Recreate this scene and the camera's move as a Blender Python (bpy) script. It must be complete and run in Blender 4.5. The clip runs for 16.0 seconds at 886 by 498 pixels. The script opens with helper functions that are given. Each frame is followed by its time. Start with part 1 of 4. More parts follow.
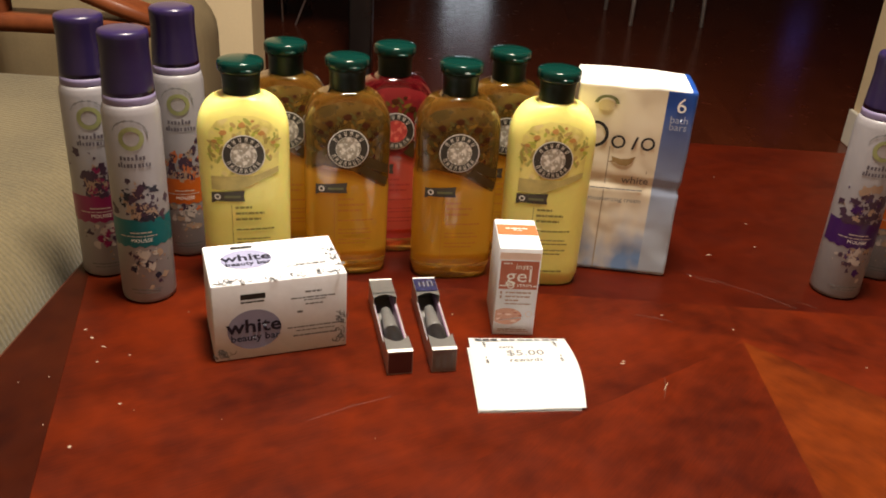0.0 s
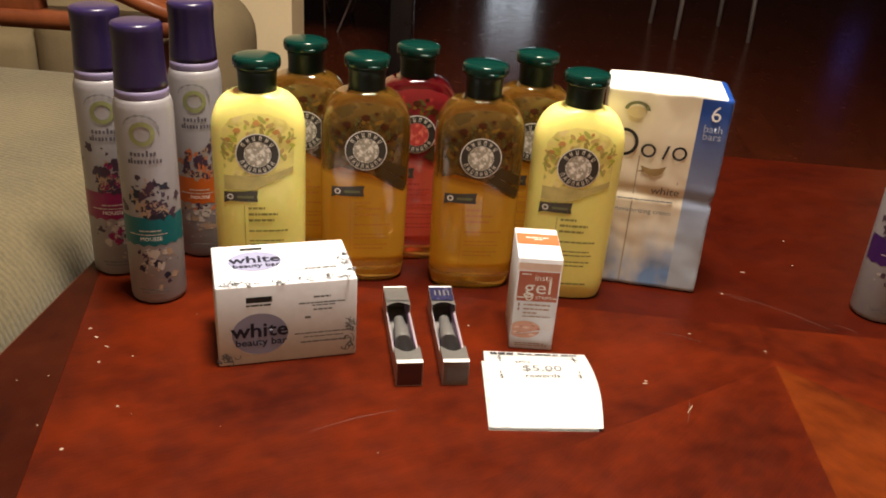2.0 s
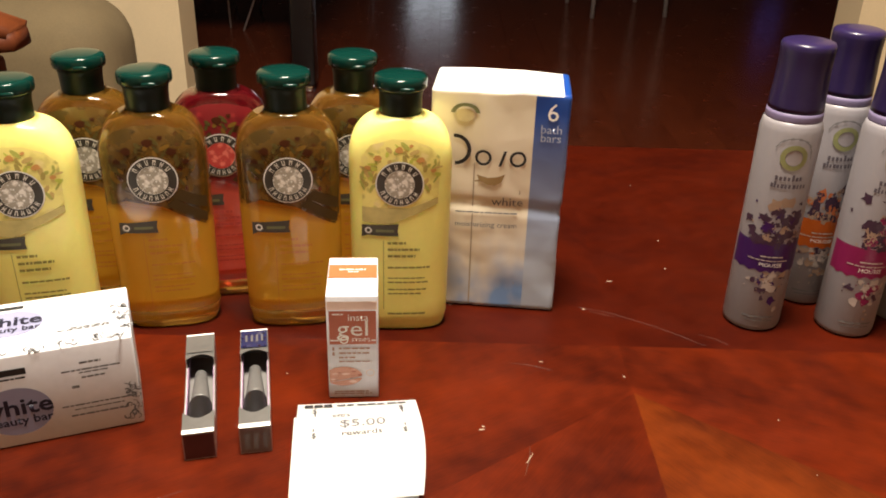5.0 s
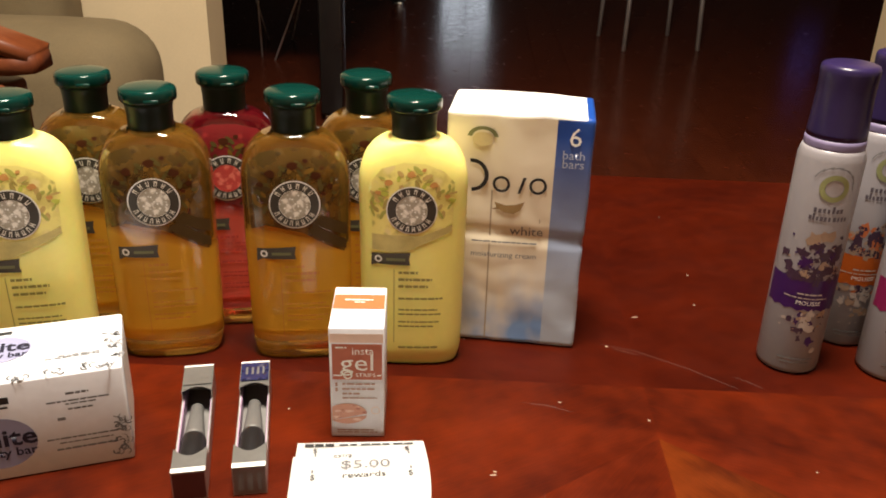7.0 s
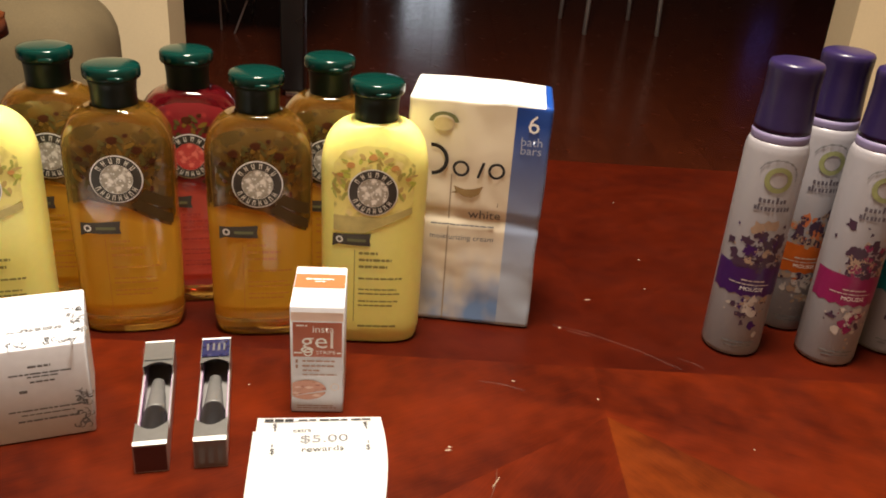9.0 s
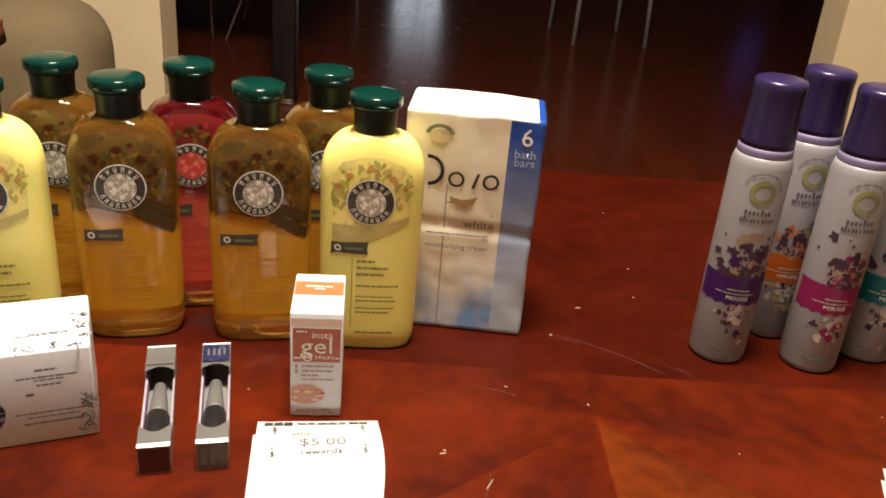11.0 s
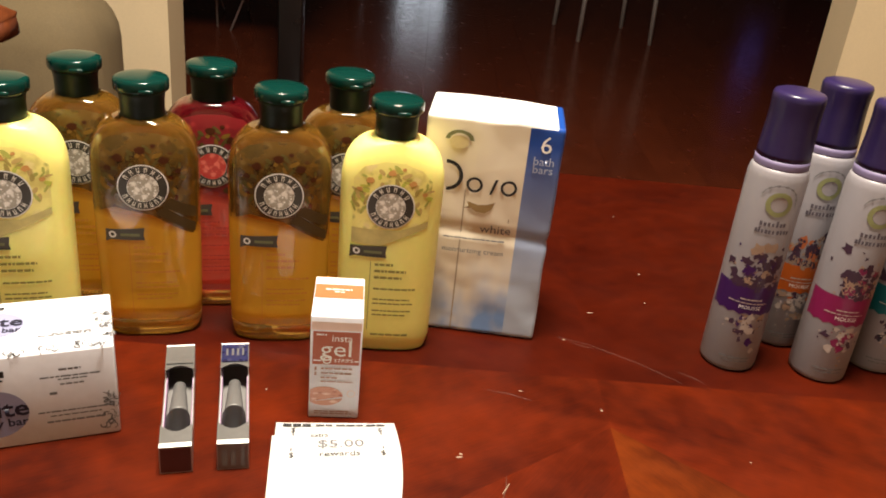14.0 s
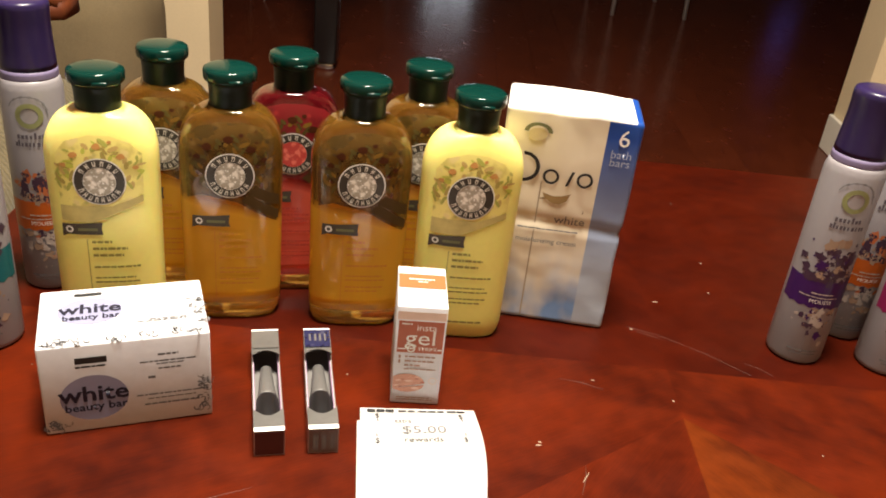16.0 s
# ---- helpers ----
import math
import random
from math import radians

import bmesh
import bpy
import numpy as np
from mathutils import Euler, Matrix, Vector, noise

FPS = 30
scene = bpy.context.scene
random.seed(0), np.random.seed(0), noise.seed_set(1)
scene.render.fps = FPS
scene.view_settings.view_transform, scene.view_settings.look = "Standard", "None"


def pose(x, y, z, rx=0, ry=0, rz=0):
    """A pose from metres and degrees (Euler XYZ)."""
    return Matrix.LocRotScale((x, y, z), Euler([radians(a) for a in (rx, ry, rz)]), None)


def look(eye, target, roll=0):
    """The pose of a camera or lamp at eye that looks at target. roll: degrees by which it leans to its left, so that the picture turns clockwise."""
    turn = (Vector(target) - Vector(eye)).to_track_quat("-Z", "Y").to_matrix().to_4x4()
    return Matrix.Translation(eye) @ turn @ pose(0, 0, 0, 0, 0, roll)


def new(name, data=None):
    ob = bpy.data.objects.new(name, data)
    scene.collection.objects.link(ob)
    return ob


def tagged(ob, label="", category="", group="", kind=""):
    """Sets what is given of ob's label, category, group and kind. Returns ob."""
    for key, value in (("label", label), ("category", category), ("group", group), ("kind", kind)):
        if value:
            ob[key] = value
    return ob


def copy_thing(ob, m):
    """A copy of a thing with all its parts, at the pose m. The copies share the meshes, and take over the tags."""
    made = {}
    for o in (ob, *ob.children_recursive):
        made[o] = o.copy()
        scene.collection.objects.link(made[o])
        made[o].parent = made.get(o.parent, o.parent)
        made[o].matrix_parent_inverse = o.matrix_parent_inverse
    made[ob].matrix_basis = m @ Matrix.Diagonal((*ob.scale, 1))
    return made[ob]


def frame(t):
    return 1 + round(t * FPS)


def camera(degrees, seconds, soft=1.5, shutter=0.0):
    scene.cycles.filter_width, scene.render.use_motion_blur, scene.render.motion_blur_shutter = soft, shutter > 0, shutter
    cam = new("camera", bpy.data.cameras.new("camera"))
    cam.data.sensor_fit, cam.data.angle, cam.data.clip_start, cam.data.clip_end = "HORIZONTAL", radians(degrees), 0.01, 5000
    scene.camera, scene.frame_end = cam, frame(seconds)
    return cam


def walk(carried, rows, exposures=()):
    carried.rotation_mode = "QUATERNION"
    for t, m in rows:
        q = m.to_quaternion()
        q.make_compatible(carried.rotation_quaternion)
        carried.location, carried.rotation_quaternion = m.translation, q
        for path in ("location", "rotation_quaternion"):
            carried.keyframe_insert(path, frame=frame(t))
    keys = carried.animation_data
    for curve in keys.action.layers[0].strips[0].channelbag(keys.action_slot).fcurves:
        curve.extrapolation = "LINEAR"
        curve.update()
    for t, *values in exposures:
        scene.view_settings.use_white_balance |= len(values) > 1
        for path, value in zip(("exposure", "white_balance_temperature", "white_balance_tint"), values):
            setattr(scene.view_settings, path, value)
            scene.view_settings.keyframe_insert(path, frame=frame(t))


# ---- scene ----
LAMP_POWER, LAMP_X, LAMP_Y, LAMP_Z, PANE_GLOW = 98.0, 0.07, 0.52, 2.24, 1.3
EXPOSURES = [(0.0, -0.05), (3.5, 0.0), (4.5, 0.14), (7.0, 0.06), (9.0, 0.06), (12.0, 0.12), (16.0, 0.22)]
cam = camera(54.3, 16.0, soft=1.8)
PATH = [
    (0, (-0.004, -0.018, 0.802), (-0.013, 1.768, -0.098), 3.7),
    (0.5, (0.021, -0.004, 0.793), (-0.028, 1.784, -0.102), 4.5),
    (1, (0.019, 0.011, 0.787), (-0.032, 1.794, -0.117), 5.3),
    (1.5, (0.016, 0.004, 0.788), (-0.062, 1.805, -0.08), 4.5),
    (2, (0.012, 0.005, 0.789), (-0.089, 1.797, -0.093), 4.1),
    (2.5, (0.012, 0.003, 0.79), (-0.074, 1.796, -0.092), 3.9),
    (3, (0.009, 0.001, 0.793), (-0.067, 1.797, -0.084), 4.3),
    (3.5, (0.012, 0.004, 0.799), (-0.053, 1.794, -0.09), 3.9),
    (4, (0.033, 0.002, 0.808), (0.064, 1.814, -0.038), 4.2),
    (4.5, (0.072, 0.055, 0.795), (0.177, 1.826, -0.128), 2.3),
    (4.7, (0.095, 0.082, 0.789), (0.145, 1.859, -0.128), 1.7),
    (7, (0.11, 0.126, 0.767), (0.054, 1.942, -0.07), 1.7),
    (7.5, (0.111, 0.123, 0.766), (0.088, 1.926, -0.1), 2.0),
    (8, (0.112, 0.125, 0.768), (0.115, 1.91, -0.133), 2.4),
    (8.5, (0.115, 0.118, 0.769), (0.146, 1.913, -0.114), 3.0),
    (9, (0.109, 0.114, 0.775), (0.153, 1.911, -0.102), 4.1),
    (9.2, (0.11, 0.112, 0.773), (0.151, 1.908, -0.105), 3.7),
    (11.3, (0.103, 0.1, 0.783), (0.176, 1.905, -0.076), 4.9),
    (11.5, (0.103, 0.101, 0.783), (0.173, 1.903, -0.083), 4.6),
    (12, (0.101, 0.099, 0.784), (0.181, 1.9, -0.081), 5.0),
    (12.5, (0.097, 0.1, 0.786), (0.175, 1.9, -0.082), 5.1),
    (13, (0.095, 0.107, 0.785), (0.163, 1.889, -0.119), 5.3),
    (13.5, (0.093, 0.1, 0.788), (0.167, 1.896, -0.089), 5.7),
    (14, (0.089, 0.099, 0.791), (0.167, 1.896, -0.084), 6.0),
    (14.5, (0.091, 0.099, 0.79), (0.166, 1.885, -0.108), 5.1),
    (15, (0.088, 0.092, 0.79), (0.168, 1.883, -0.097), 5.5),
    (15.5, (0.065, 0.097, 0.8), (0.141, 1.871, -0.121), 6.1),
    (16, (0.048, 0.095, 0.804), (0.087, 1.86, -0.136), 6.4),
]
walk(cam, [(t, look(eye, target, roll)) for t, eye, target, roll in PATH], EXPOSURES)

# ---- world and light ----
world = bpy.data.worlds.new("night")
world.use_nodes = True
world.node_tree.nodes["Background"].inputs[0].default_value = (0.010, 0.012, 0.020, 1)
world.node_tree.nodes["Background"].inputs[1].default_value = 0.3
scene.world = world

lamp_data = bpy.data.lights.new("ceiling_bulb", "AREA")
lamp_data.shape, lamp_data.size = "DISK", 0.46
lamp_data.energy, lamp_data.color = LAMP_POWER, (1.0, 0.89, 0.735)
new("ceiling_bulb", lamp_data).matrix_world = look((LAMP_X, LAMP_Y, LAMP_Z), (LAMP_X, LAMP_Y, 0))


# ---- materials ----
def links(m):
    return m.node_tree.nodes, m.node_tree.links


def coords(n, l, scale=(1, 1, 1), turn=0.0):
    tc, mp = n.new("ShaderNodeTexCoord"), n.new("ShaderNodeMapping")
    mp.inputs["Scale"].default_value = scale
    mp.inputs["Rotation"].default_value = (0, 0, turn)
    l.new(tc.outputs["Object"], mp.inputs[0])
    return mp.outputs[0]


def noise_of(n, l, vec, scale, detail=3.0):
    t = n.new("ShaderNodeTexNoise")
    t.inputs["Scale"].default_value, t.inputs["Detail"].default_value = scale, detail
    l.new(vec, t.inputs["Vector"])
    return t.outputs["Fac"]


def ramp(n, l, fac, stops):
    r = n.new("ShaderNodeValToRGB")
    while len(r.color_ramp.elements) < len(stops):
        r.color_ramp.elements.new(0.5)
    for e, (p, c) in zip(r.color_ramp.elements, stops):
        e.position, e.color = p, (*c, 1)
    l.new(fac, r.inputs[0])
    return r.outputs[0]


def blend(n, l, fac, a, b, kind="MIX"):
    x = n.new("ShaderNodeMix")
    x.data_type, x.blend_type = "RGBA", kind
    for sock, v in ((x.inputs[0], fac), (x.inputs[6], a), (x.inputs[7], b)):
        if isinstance(v, (int, float)):
            sock.default_value = v
        elif isinstance(v, tuple):
            sock.default_value = (*v, 1)
        else:
            l.new(v, sock)
    return x.outputs[2]


def calc(n, l, op, a, b=0.0, c=0.0):
    x = n.new("ShaderNodeMath")
    x.operation = op
    for sock, v in zip(x.inputs, (a, b, c)):
        if isinstance(v, (int, float)):
            sock.default_value = v
        else:
            l.new(v, sock)
    return x.outputs[0]


def bumped(n, l, p, height, strength, distance):
    b = n.new("ShaderNodeBump")
    b.inputs["Strength"].default_value, b.inputs["Distance"].default_value = strength, distance
    l.new(height, b.inputs["Height"])
    l.new(b.outputs[0], p.inputs["Normal"])


def mat(name, color, rough=0.5, metal=0.0, var=0.12, big=14.0, fine=220.0, bump=0.15, depth=0.0004, trans=0.0, coat=0.0, ior=1.45, sss=0.0, spec=0.5):
    """A surface with stains at a coarse scale, grain at a fine one, and uneven gloss."""
    m = bpy.data.materials.new(name)
    m.use_nodes = True
    n, l = links(m)
    p = n["Principled BSDF"]
    v = coords(n, l)
    a, b = noise_of(n, l, v, big), noise_of(n, l, v, fine, 2.0)
    both = calc(n, l, "ADD", calc(n, l, "MULTIPLY", a, 0.65), calc(n, l, "MULTIPLY", b, 0.35))
    lo = tuple(c * (1 - var) for c in color)
    hi = tuple(min(1.0, c * (1 + var)) for c in color)
    l.new(ramp(n, l, both, [(0.3, lo), (0.7, hi)]), p.inputs["Base Color"])
    l.new(calc(n, l, "MULTIPLY_ADD", a, rough * 0.5, rough * 0.75), p.inputs["Roughness"])
    p.inputs["Metallic"].default_value, p.inputs["IOR"].default_value = metal, ior
    p.inputs["Transmission Weight"].default_value, p.inputs["Coat Weight"].default_value = trans, coat
    p.inputs["Subsurface Weight"].default_value = sss
    p.inputs["Subsurface Scale"].default_value = 0.01
    p.inputs["Specular IOR Level"].default_value = spec
    if bump:
        bumped(n, l, p, both, bump, depth)
    return m


def veneer(name, dark, light, rough, grain=(1, 14, 1), coat=0.3, scale=9.0, spec=0.3, figure=0.5):
    """Polished wood: long grain along local x, blotchy figure, a tone of its own for each piece, scuffs in the polish."""
    m = bpy.data.materials.new(name)
    m.use_nodes = True
    n, l = links(m)
    p = n["Principled BSDF"]
    g = noise_of(n, l, coords(n, l, grain), scale, 6.0)
    f = noise_of(n, l, coords(n, l, (4, 70, 4)), 12.0, 3.0)
    cloud = noise_of(n, l, coords(n, l), 8.0, 4.0)
    blot = noise_of(n, l, coords(n, l, (1, 1.3, 1)), 58.0, 5.0)
    inf = n.new("ShaderNodeObjectInfo")
    t = calc(n, l, "MULTIPLY_ADD", g, 0.55, calc(n, l, "MULTIPLY", f, 0.22))
    t = calc(n, l, "ADD", t, calc(n, l, "MULTIPLY", cloud, figure))
    t = calc(n, l, "ADD", t, calc(n, l, "MULTIPLY_ADD", blot, 0.42, -0.31))
    t = calc(n, l, "ADD", t, calc(n, l, "MULTIPLY_ADD", inf.outputs["Random"], 0.12, -0.14))
    l.new(ramp(n, l, t, [(0.28, dark), (0.80, light)]), p.inputs["Base Color"])
    scuff = noise_of(n, l, coords(n, l), 30.0, 5.0)
    l.new(calc(n, l, "MULTIPLY_ADD", scuff, 0.24, rough - 0.06), p.inputs["Roughness"])
    p.inputs["Coat Weight"].default_value, p.inputs["Coat Roughness"].default_value = coat, 0.2
    p.inputs["Specular IOR Level"].default_value = spec
    bumped(n, l, p, calc(n, l, "ADD", f, scuff), 0.07, 0.0004)
    return m


def cloth(name, color):
    """Ribbed upholstery: ribs across, broken by a weave and uneven nap."""
    m = bpy.data.materials.new(name)
    m.use_nodes = True
    n, l = links(m)
    p = n["Principled BSDF"]
    w = n.new("ShaderNodeTexWave")
    w.bands_direction = "Y"
    w.inputs["Scale"].default_value, w.inputs["Distortion"].default_value = 56.0, 3.0
    w.inputs["Detail"].default_value, w.inputs["Detail Scale"].default_value = 3.0, 3.0
    l.new(coords(n, l, (1, 1, 0.6), 0.25), w.inputs["Vector"])
    nap, weave = noise_of(n, l, coords(n, l), 7.0), noise_of(n, l, coords(n, l, (1, 1, 1)), 260.0, 2.0)
    h = calc(n, l, "MULTIPLY_ADD", w.outputs["Fac"], 0.26, calc(n, l, "MULTIPLY_ADD", weave, 0.6, 0.12))
    t = calc(n, l, "MULTIPLY_ADD", nap, 0.5, calc(n, l, "MULTIPLY", h, 0.62))
    l.new(ramp(n, l, t, [(0.42, tuple(c * 0.55 for c in color)), (0.76, tuple(c * 1.25 for c in color))]), p.inputs["Base Color"])
    p.inputs["Roughness"].default_value = 0.95
    p.inputs["Sheen Weight"].default_value = 0.2
    bumped(n, l, p, h, 0.45, 0.003)
    return m


def print_mat(name, paper, tones, scale, stretch=(1, 1, 1), rough=0.4, lo=0.42, trans=0.0):
    """Printed flowers and foliage: blots of several inks on their ground."""
    m = bpy.data.materials.new(name)
    m.use_nodes = True
    n, l = links(m)
    p = n["Principled BSDF"]
    col = paper
    for i, (ink, cut) in enumerate(tones):
        v = n.new("ShaderNodeTexVoronoi")
        v.inputs["Scale"].default_value = scale * (0.75 + 0.32 * i)
        v.inputs["Randomness"].default_value = 1.0
        mp = n.new("ShaderNodeMapping")
        mp.inputs["Location"].default_value = (0.37 * i, 0.11 * i, 0.23 * i)
        l.new(coords(n, l, stretch), mp.inputs[0])
        wob = noise_of(n, l, mp.outputs[0], scale * 2.2, 3.0)
        l.new(mp.outputs[0], v.inputs["Vector"])
        d = calc(n, l, "ADD", v.outputs["Distance"], calc(n, l, "MULTIPLY_ADD", wob, 0.7, -0.35))
        edge = n.new("ShaderNodeClamp")
        l.new(calc(n, l, "MULTIPLY_ADD", d, -5.0, 5.0 * cut + 0.3), edge.inputs[0])
        fac = edge.outputs[0]
        col = blend(n, l, fac, col, ink)
    if isinstance(col, tuple):
        p.inputs["Base Color"].default_value = (*col, 1)
    else:
        l.new(col, p.inputs["Base Color"])
    p.inputs["Roughness"].default_value = rough
    p.inputs["Transmission Weight"].default_value = trans
    return m


def soap_wrap():
    """Cream film with a blue side band that pales downwards and blue clouds near the foot."""
    m = bpy.data.materials.new("soap_wrap_film")
    m.use_nodes = True
    n, l = links(m)
    p = n["Principled BSDF"]
    sep = n.new("ShaderNodeSeparateXYZ")
    l.new(coords(n, l), sep.inputs[0])
    cloud = noise_of(n, l, coords(n, l, (1, 1, 0.7)), 26.0, 3.0)
    low = calc(n, l, "MULTIPLY_ADD", sep.outputs["Z"], -14.0, 1.0)
    fac = calc(n, l, "MULTIPLY", calc(n, l, "MAXIMUM", low, 0.0), calc(n, l, "MULTIPLY_ADD", cloud, 5.0, -1.9))
    low_c = n.new("ShaderNodeClamp")
    l.new(fac, low_c.inputs[0])
    base = blend(n, l, low_c.outputs[0], (0.78, 0.70, 0.56), (0.20, 0.34, 0.62))
    pale = calc(n, l, "MULTIPLY_ADD", sep.outputs["Z"], 8.5, -0.30)
    pale_c = n.new("ShaderNodeClamp")
    l.new(pale, pale_c.inputs[0])
    band = blend(n, l, pale_c.outputs[0], (0.46, 0.53, 0.64), (0.012, 0.062, 0.31))
    side = calc(n, l, "GREATER_THAN", sep.outputs["X"], 0.0235)
    col = blend(n, l, side, base, band)
    top = calc(n, l, "GREATER_THAN", sep.outputs["Z"], 0.1645)
    rim = calc(n, l, "GREATER_THAN", sep.outputs["X"], 0.042)
    col = blend(n, l, calc(n, l, "MULTIPLY", top, calc(n, l, "SUBTRACT", 1.0, rim)), col, (0.85, 0.84, 0.80))
    l.new(col, p.inputs["Base Color"])
    p.inputs["Roughness"].default_value = 0.28
    bumped(n, l, p, noise_of(n, l, coords(n, l), 42.0, 2.0), 0.22, 0.002)
    return m


# Leaf tones carry grain sheen and lamp falloff besides the wood's own colour.
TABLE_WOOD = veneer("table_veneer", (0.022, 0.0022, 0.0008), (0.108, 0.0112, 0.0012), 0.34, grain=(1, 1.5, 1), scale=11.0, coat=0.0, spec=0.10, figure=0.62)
TABLE_RED = veneer("table_red_veneer_dimmed", (0.016, 0.0014, 0.0007), (0.053, 0.0050, 0.0010), 0.32, grain=(1, 2, 1), scale=9.0, coat=0.0, spec=0.10, figure=0.7)
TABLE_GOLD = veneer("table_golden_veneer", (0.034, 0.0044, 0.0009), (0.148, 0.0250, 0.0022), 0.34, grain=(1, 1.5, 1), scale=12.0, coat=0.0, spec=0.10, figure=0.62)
TABLE_DARK = veneer("table_border_veneer_dimmed", (0.013, 0.0014, 0.0007), (0.040, 0.0054, 0.0010), 0.34, grain=(1, 2, 1), scale=9.0, coat=0.0, spec=0.10, figure=0.6)
EDGE_WOOD = veneer("table_edge_wood", (0.035, 0.007, 0.004), (0.10, 0.020, 0.007), 0.32)
FLOOR_WOOD = veneer("floor_boards", (0.066, 0.0130, 0.0054), (0.122, 0.0245, 0.0088), 0.17, coat=0.0, spec=0.3)
ARM_WOOD = veneer("show_wood", (0.095, 0.022, 0.007), (0.215, 0.058, 0.015), 0.45, scale=14.0, coat=0.05)
SOFA = cloth("beige_ribbed_cloth", (0.098, 0.076, 0.037))
CHAIR_CLOTH = mat("grey_beige_cloth", (0.180, 0.135, 0.074), 0.95, var=0.16, big=9, fine=340, bump=0.5, depth=0.0015)
WALL = mat("cream_wall_paint", (0.74, 0.60, 0.39), 0.7, var=0.05, big=5, fine=160, bump=0.2, depth=0.001)
WHITE_TRIM = mat("white_trim_paint", (0.74, 0.70, 0.62), 0.4, var=0.05)
CEILING = mat("ceiling_paint", (0.72, 0.69, 0.62), 0.9, var=0.04, big=4)
# Dining walls are out of view; their dark colour holds the room's gloom.
DARK_WALL = mat("unlit_wall_colour", (0.10, 0.055, 0.05), 0.7, var=0.1, big=4)
BLACK_WOOD = mat("black_lacquer", (0.012, 0.010, 0.010), 0.3, var=0.2)
CHROME = mat("chrome", (0.74, 0.72, 0.70), 0.13, 0.95, var=0.05, bump=0.0)
STEEL = mat("brushed_steel", (0.82, 0.80, 0.77), 0.38, 0.7, var=0.05, bump=0.0)
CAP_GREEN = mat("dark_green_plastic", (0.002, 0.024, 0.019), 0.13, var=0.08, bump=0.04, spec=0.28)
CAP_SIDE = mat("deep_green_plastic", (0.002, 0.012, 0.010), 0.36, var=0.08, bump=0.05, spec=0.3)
LOTION = mat("yellow_bottle_plastic", (0.90, 0.83, 0.25), 0.34, var=0.04, bump=0.05, sss=0.25)
CAP_PURPLE = mat("purple_cap_plastic", (0.026, 0.0155, 0.072), 0.30, var=0.18, bump=0.04, coat=0.08, trans=0.22, spec=0.35)
CAN_WHITE = mat("white_can_lacquer", (0.258, 0.242, 0.264), 0.34, var=0.03, bump=0.03)
CAN_RIM = mat("lilac_rim_plastic", (0.17, 0.14, 0.25), 0.45)
CARD = mat("white_carton", (0.67, 0.68, 0.74), 0.55, var=0.07, big=34)
PAPER = mat("white_paper", (0.88, 0.88, 0.88), 0.8, var=0.03, big=24, bump=0.3)
INK = mat("black_ink", (0.02, 0.02, 0.022), 0.6, bump=0.0)
GREY_INK = mat("grey_ink", (0.16, 0.16, 0.17), 0.6, bump=0.0)
NAVY = mat("navy_ink", (0.011, 0.011, 0.027), 0.5, bump=0.0)
LILAC = mat("lilac_ink", (0.27, 0.275, 0.42), 0.5, bump=0.0, var=0.06)
WHITE_INK = mat("white_ink", (0.80, 0.79, 0.76), 0.5, bump=0.0, var=0.04)
OLIVE_INK = mat("olive_ink", (0.16, 0.17, 0.08), 0.5, bump=0.0)
SLATE = mat("slate_ink", (0.062, 0.054, 0.042), 0.45, bump=0.0)
GOLD = mat("gold_ink", (0.34, 0.23, 0.10), 0.4, 0.2, bump=0.0)
RING_BLACK = mat("black_ring_ink", (0.042, 0.038, 0.030), 0.4, bump=0.0)
CORAL = mat("coral_ink", (0.40, 0.105, 0.055), 0.5, var=0.07, big=60, bump=0.0)
PALE_CORAL = mat("pale_coral_ink", (0.76, 0.58, 0.50), 0.5, var=0.05, bump=0.0)
ORANGE = mat("orange_ink", (0.44, 0.125, 0.045), 0.5, var=0.05, bump=0.0)
GREEN_O = mat("lime_ink", (0.24, 0.255, 0.115), 0.45, bump=0.0)
SILVER = mat("silver_card", (0.36, 0.35, 0.34), 0.32, 0.6, var=0.08, big=40, fine=500)
SILVER_DIM = mat("brushed_silver", (0.185, 0.18, 0.173), 0.40, 0.6, var=0.12)
TUBE_GREY = mat("matt_grey_tube", (0.155, 0.15, 0.147), 0.5, 0.3)
MAUVE = mat("mauve_card_lining", (0.34, 0.22, 0.34), 0.5)
BLACK_PLASTIC = mat("black_plastic", (0.012, 0.011, 0.012), 0.42, spec=0.25)
# Lighter silver for the folds, with the edge highlight in the colour.
EDGE_HIGHLIGHT = mat("edge_highlight_silver", (0.82, 0.81, 0.80), 0.3, 0.2, bump=0.0)
DARK_BOX = mat("plum_card", (0.07, 0.022, 0.022), 0.3)
TEAL = mat("teal_band", (0.004, 0.105, 0.125), 0.35, var=0.06, bump=0.0)
MAGENTA = mat("magenta_band", (0.20, 0.012, 0.072), 0.35, var=0.06, bump=0.0)
TANGERINE = mat("tangerine_band", (0.42, 0.09, 0.012), 0.35, var=0.06, bump=0.0)
VIOLET = mat("violet_band", (0.040, 0.010, 0.090), 0.35, var=0.06, bump=0.0)
SCUFF = mat("worn_polish", (0.062, 0.017, 0.008), 0.5, bump=0.0)
DUST = mat("dust", (0.26, 0.18, 0.13), 0.9, bump=0.0)
LILAC_EDGE = mat("lilac_card_edge", (0.74, 0.66, 0.74), 0.5, bump=0.0)
FLOWERS = print_mat("botanical_print", (0.82, 0.73, 0.22),
                    [((0.66, 0.57, 0.16), 0.42), ((0.76, 0.64, 0.26), 0.34), ((0.48, 0.45, 0.11), 0.20)], 88.0)
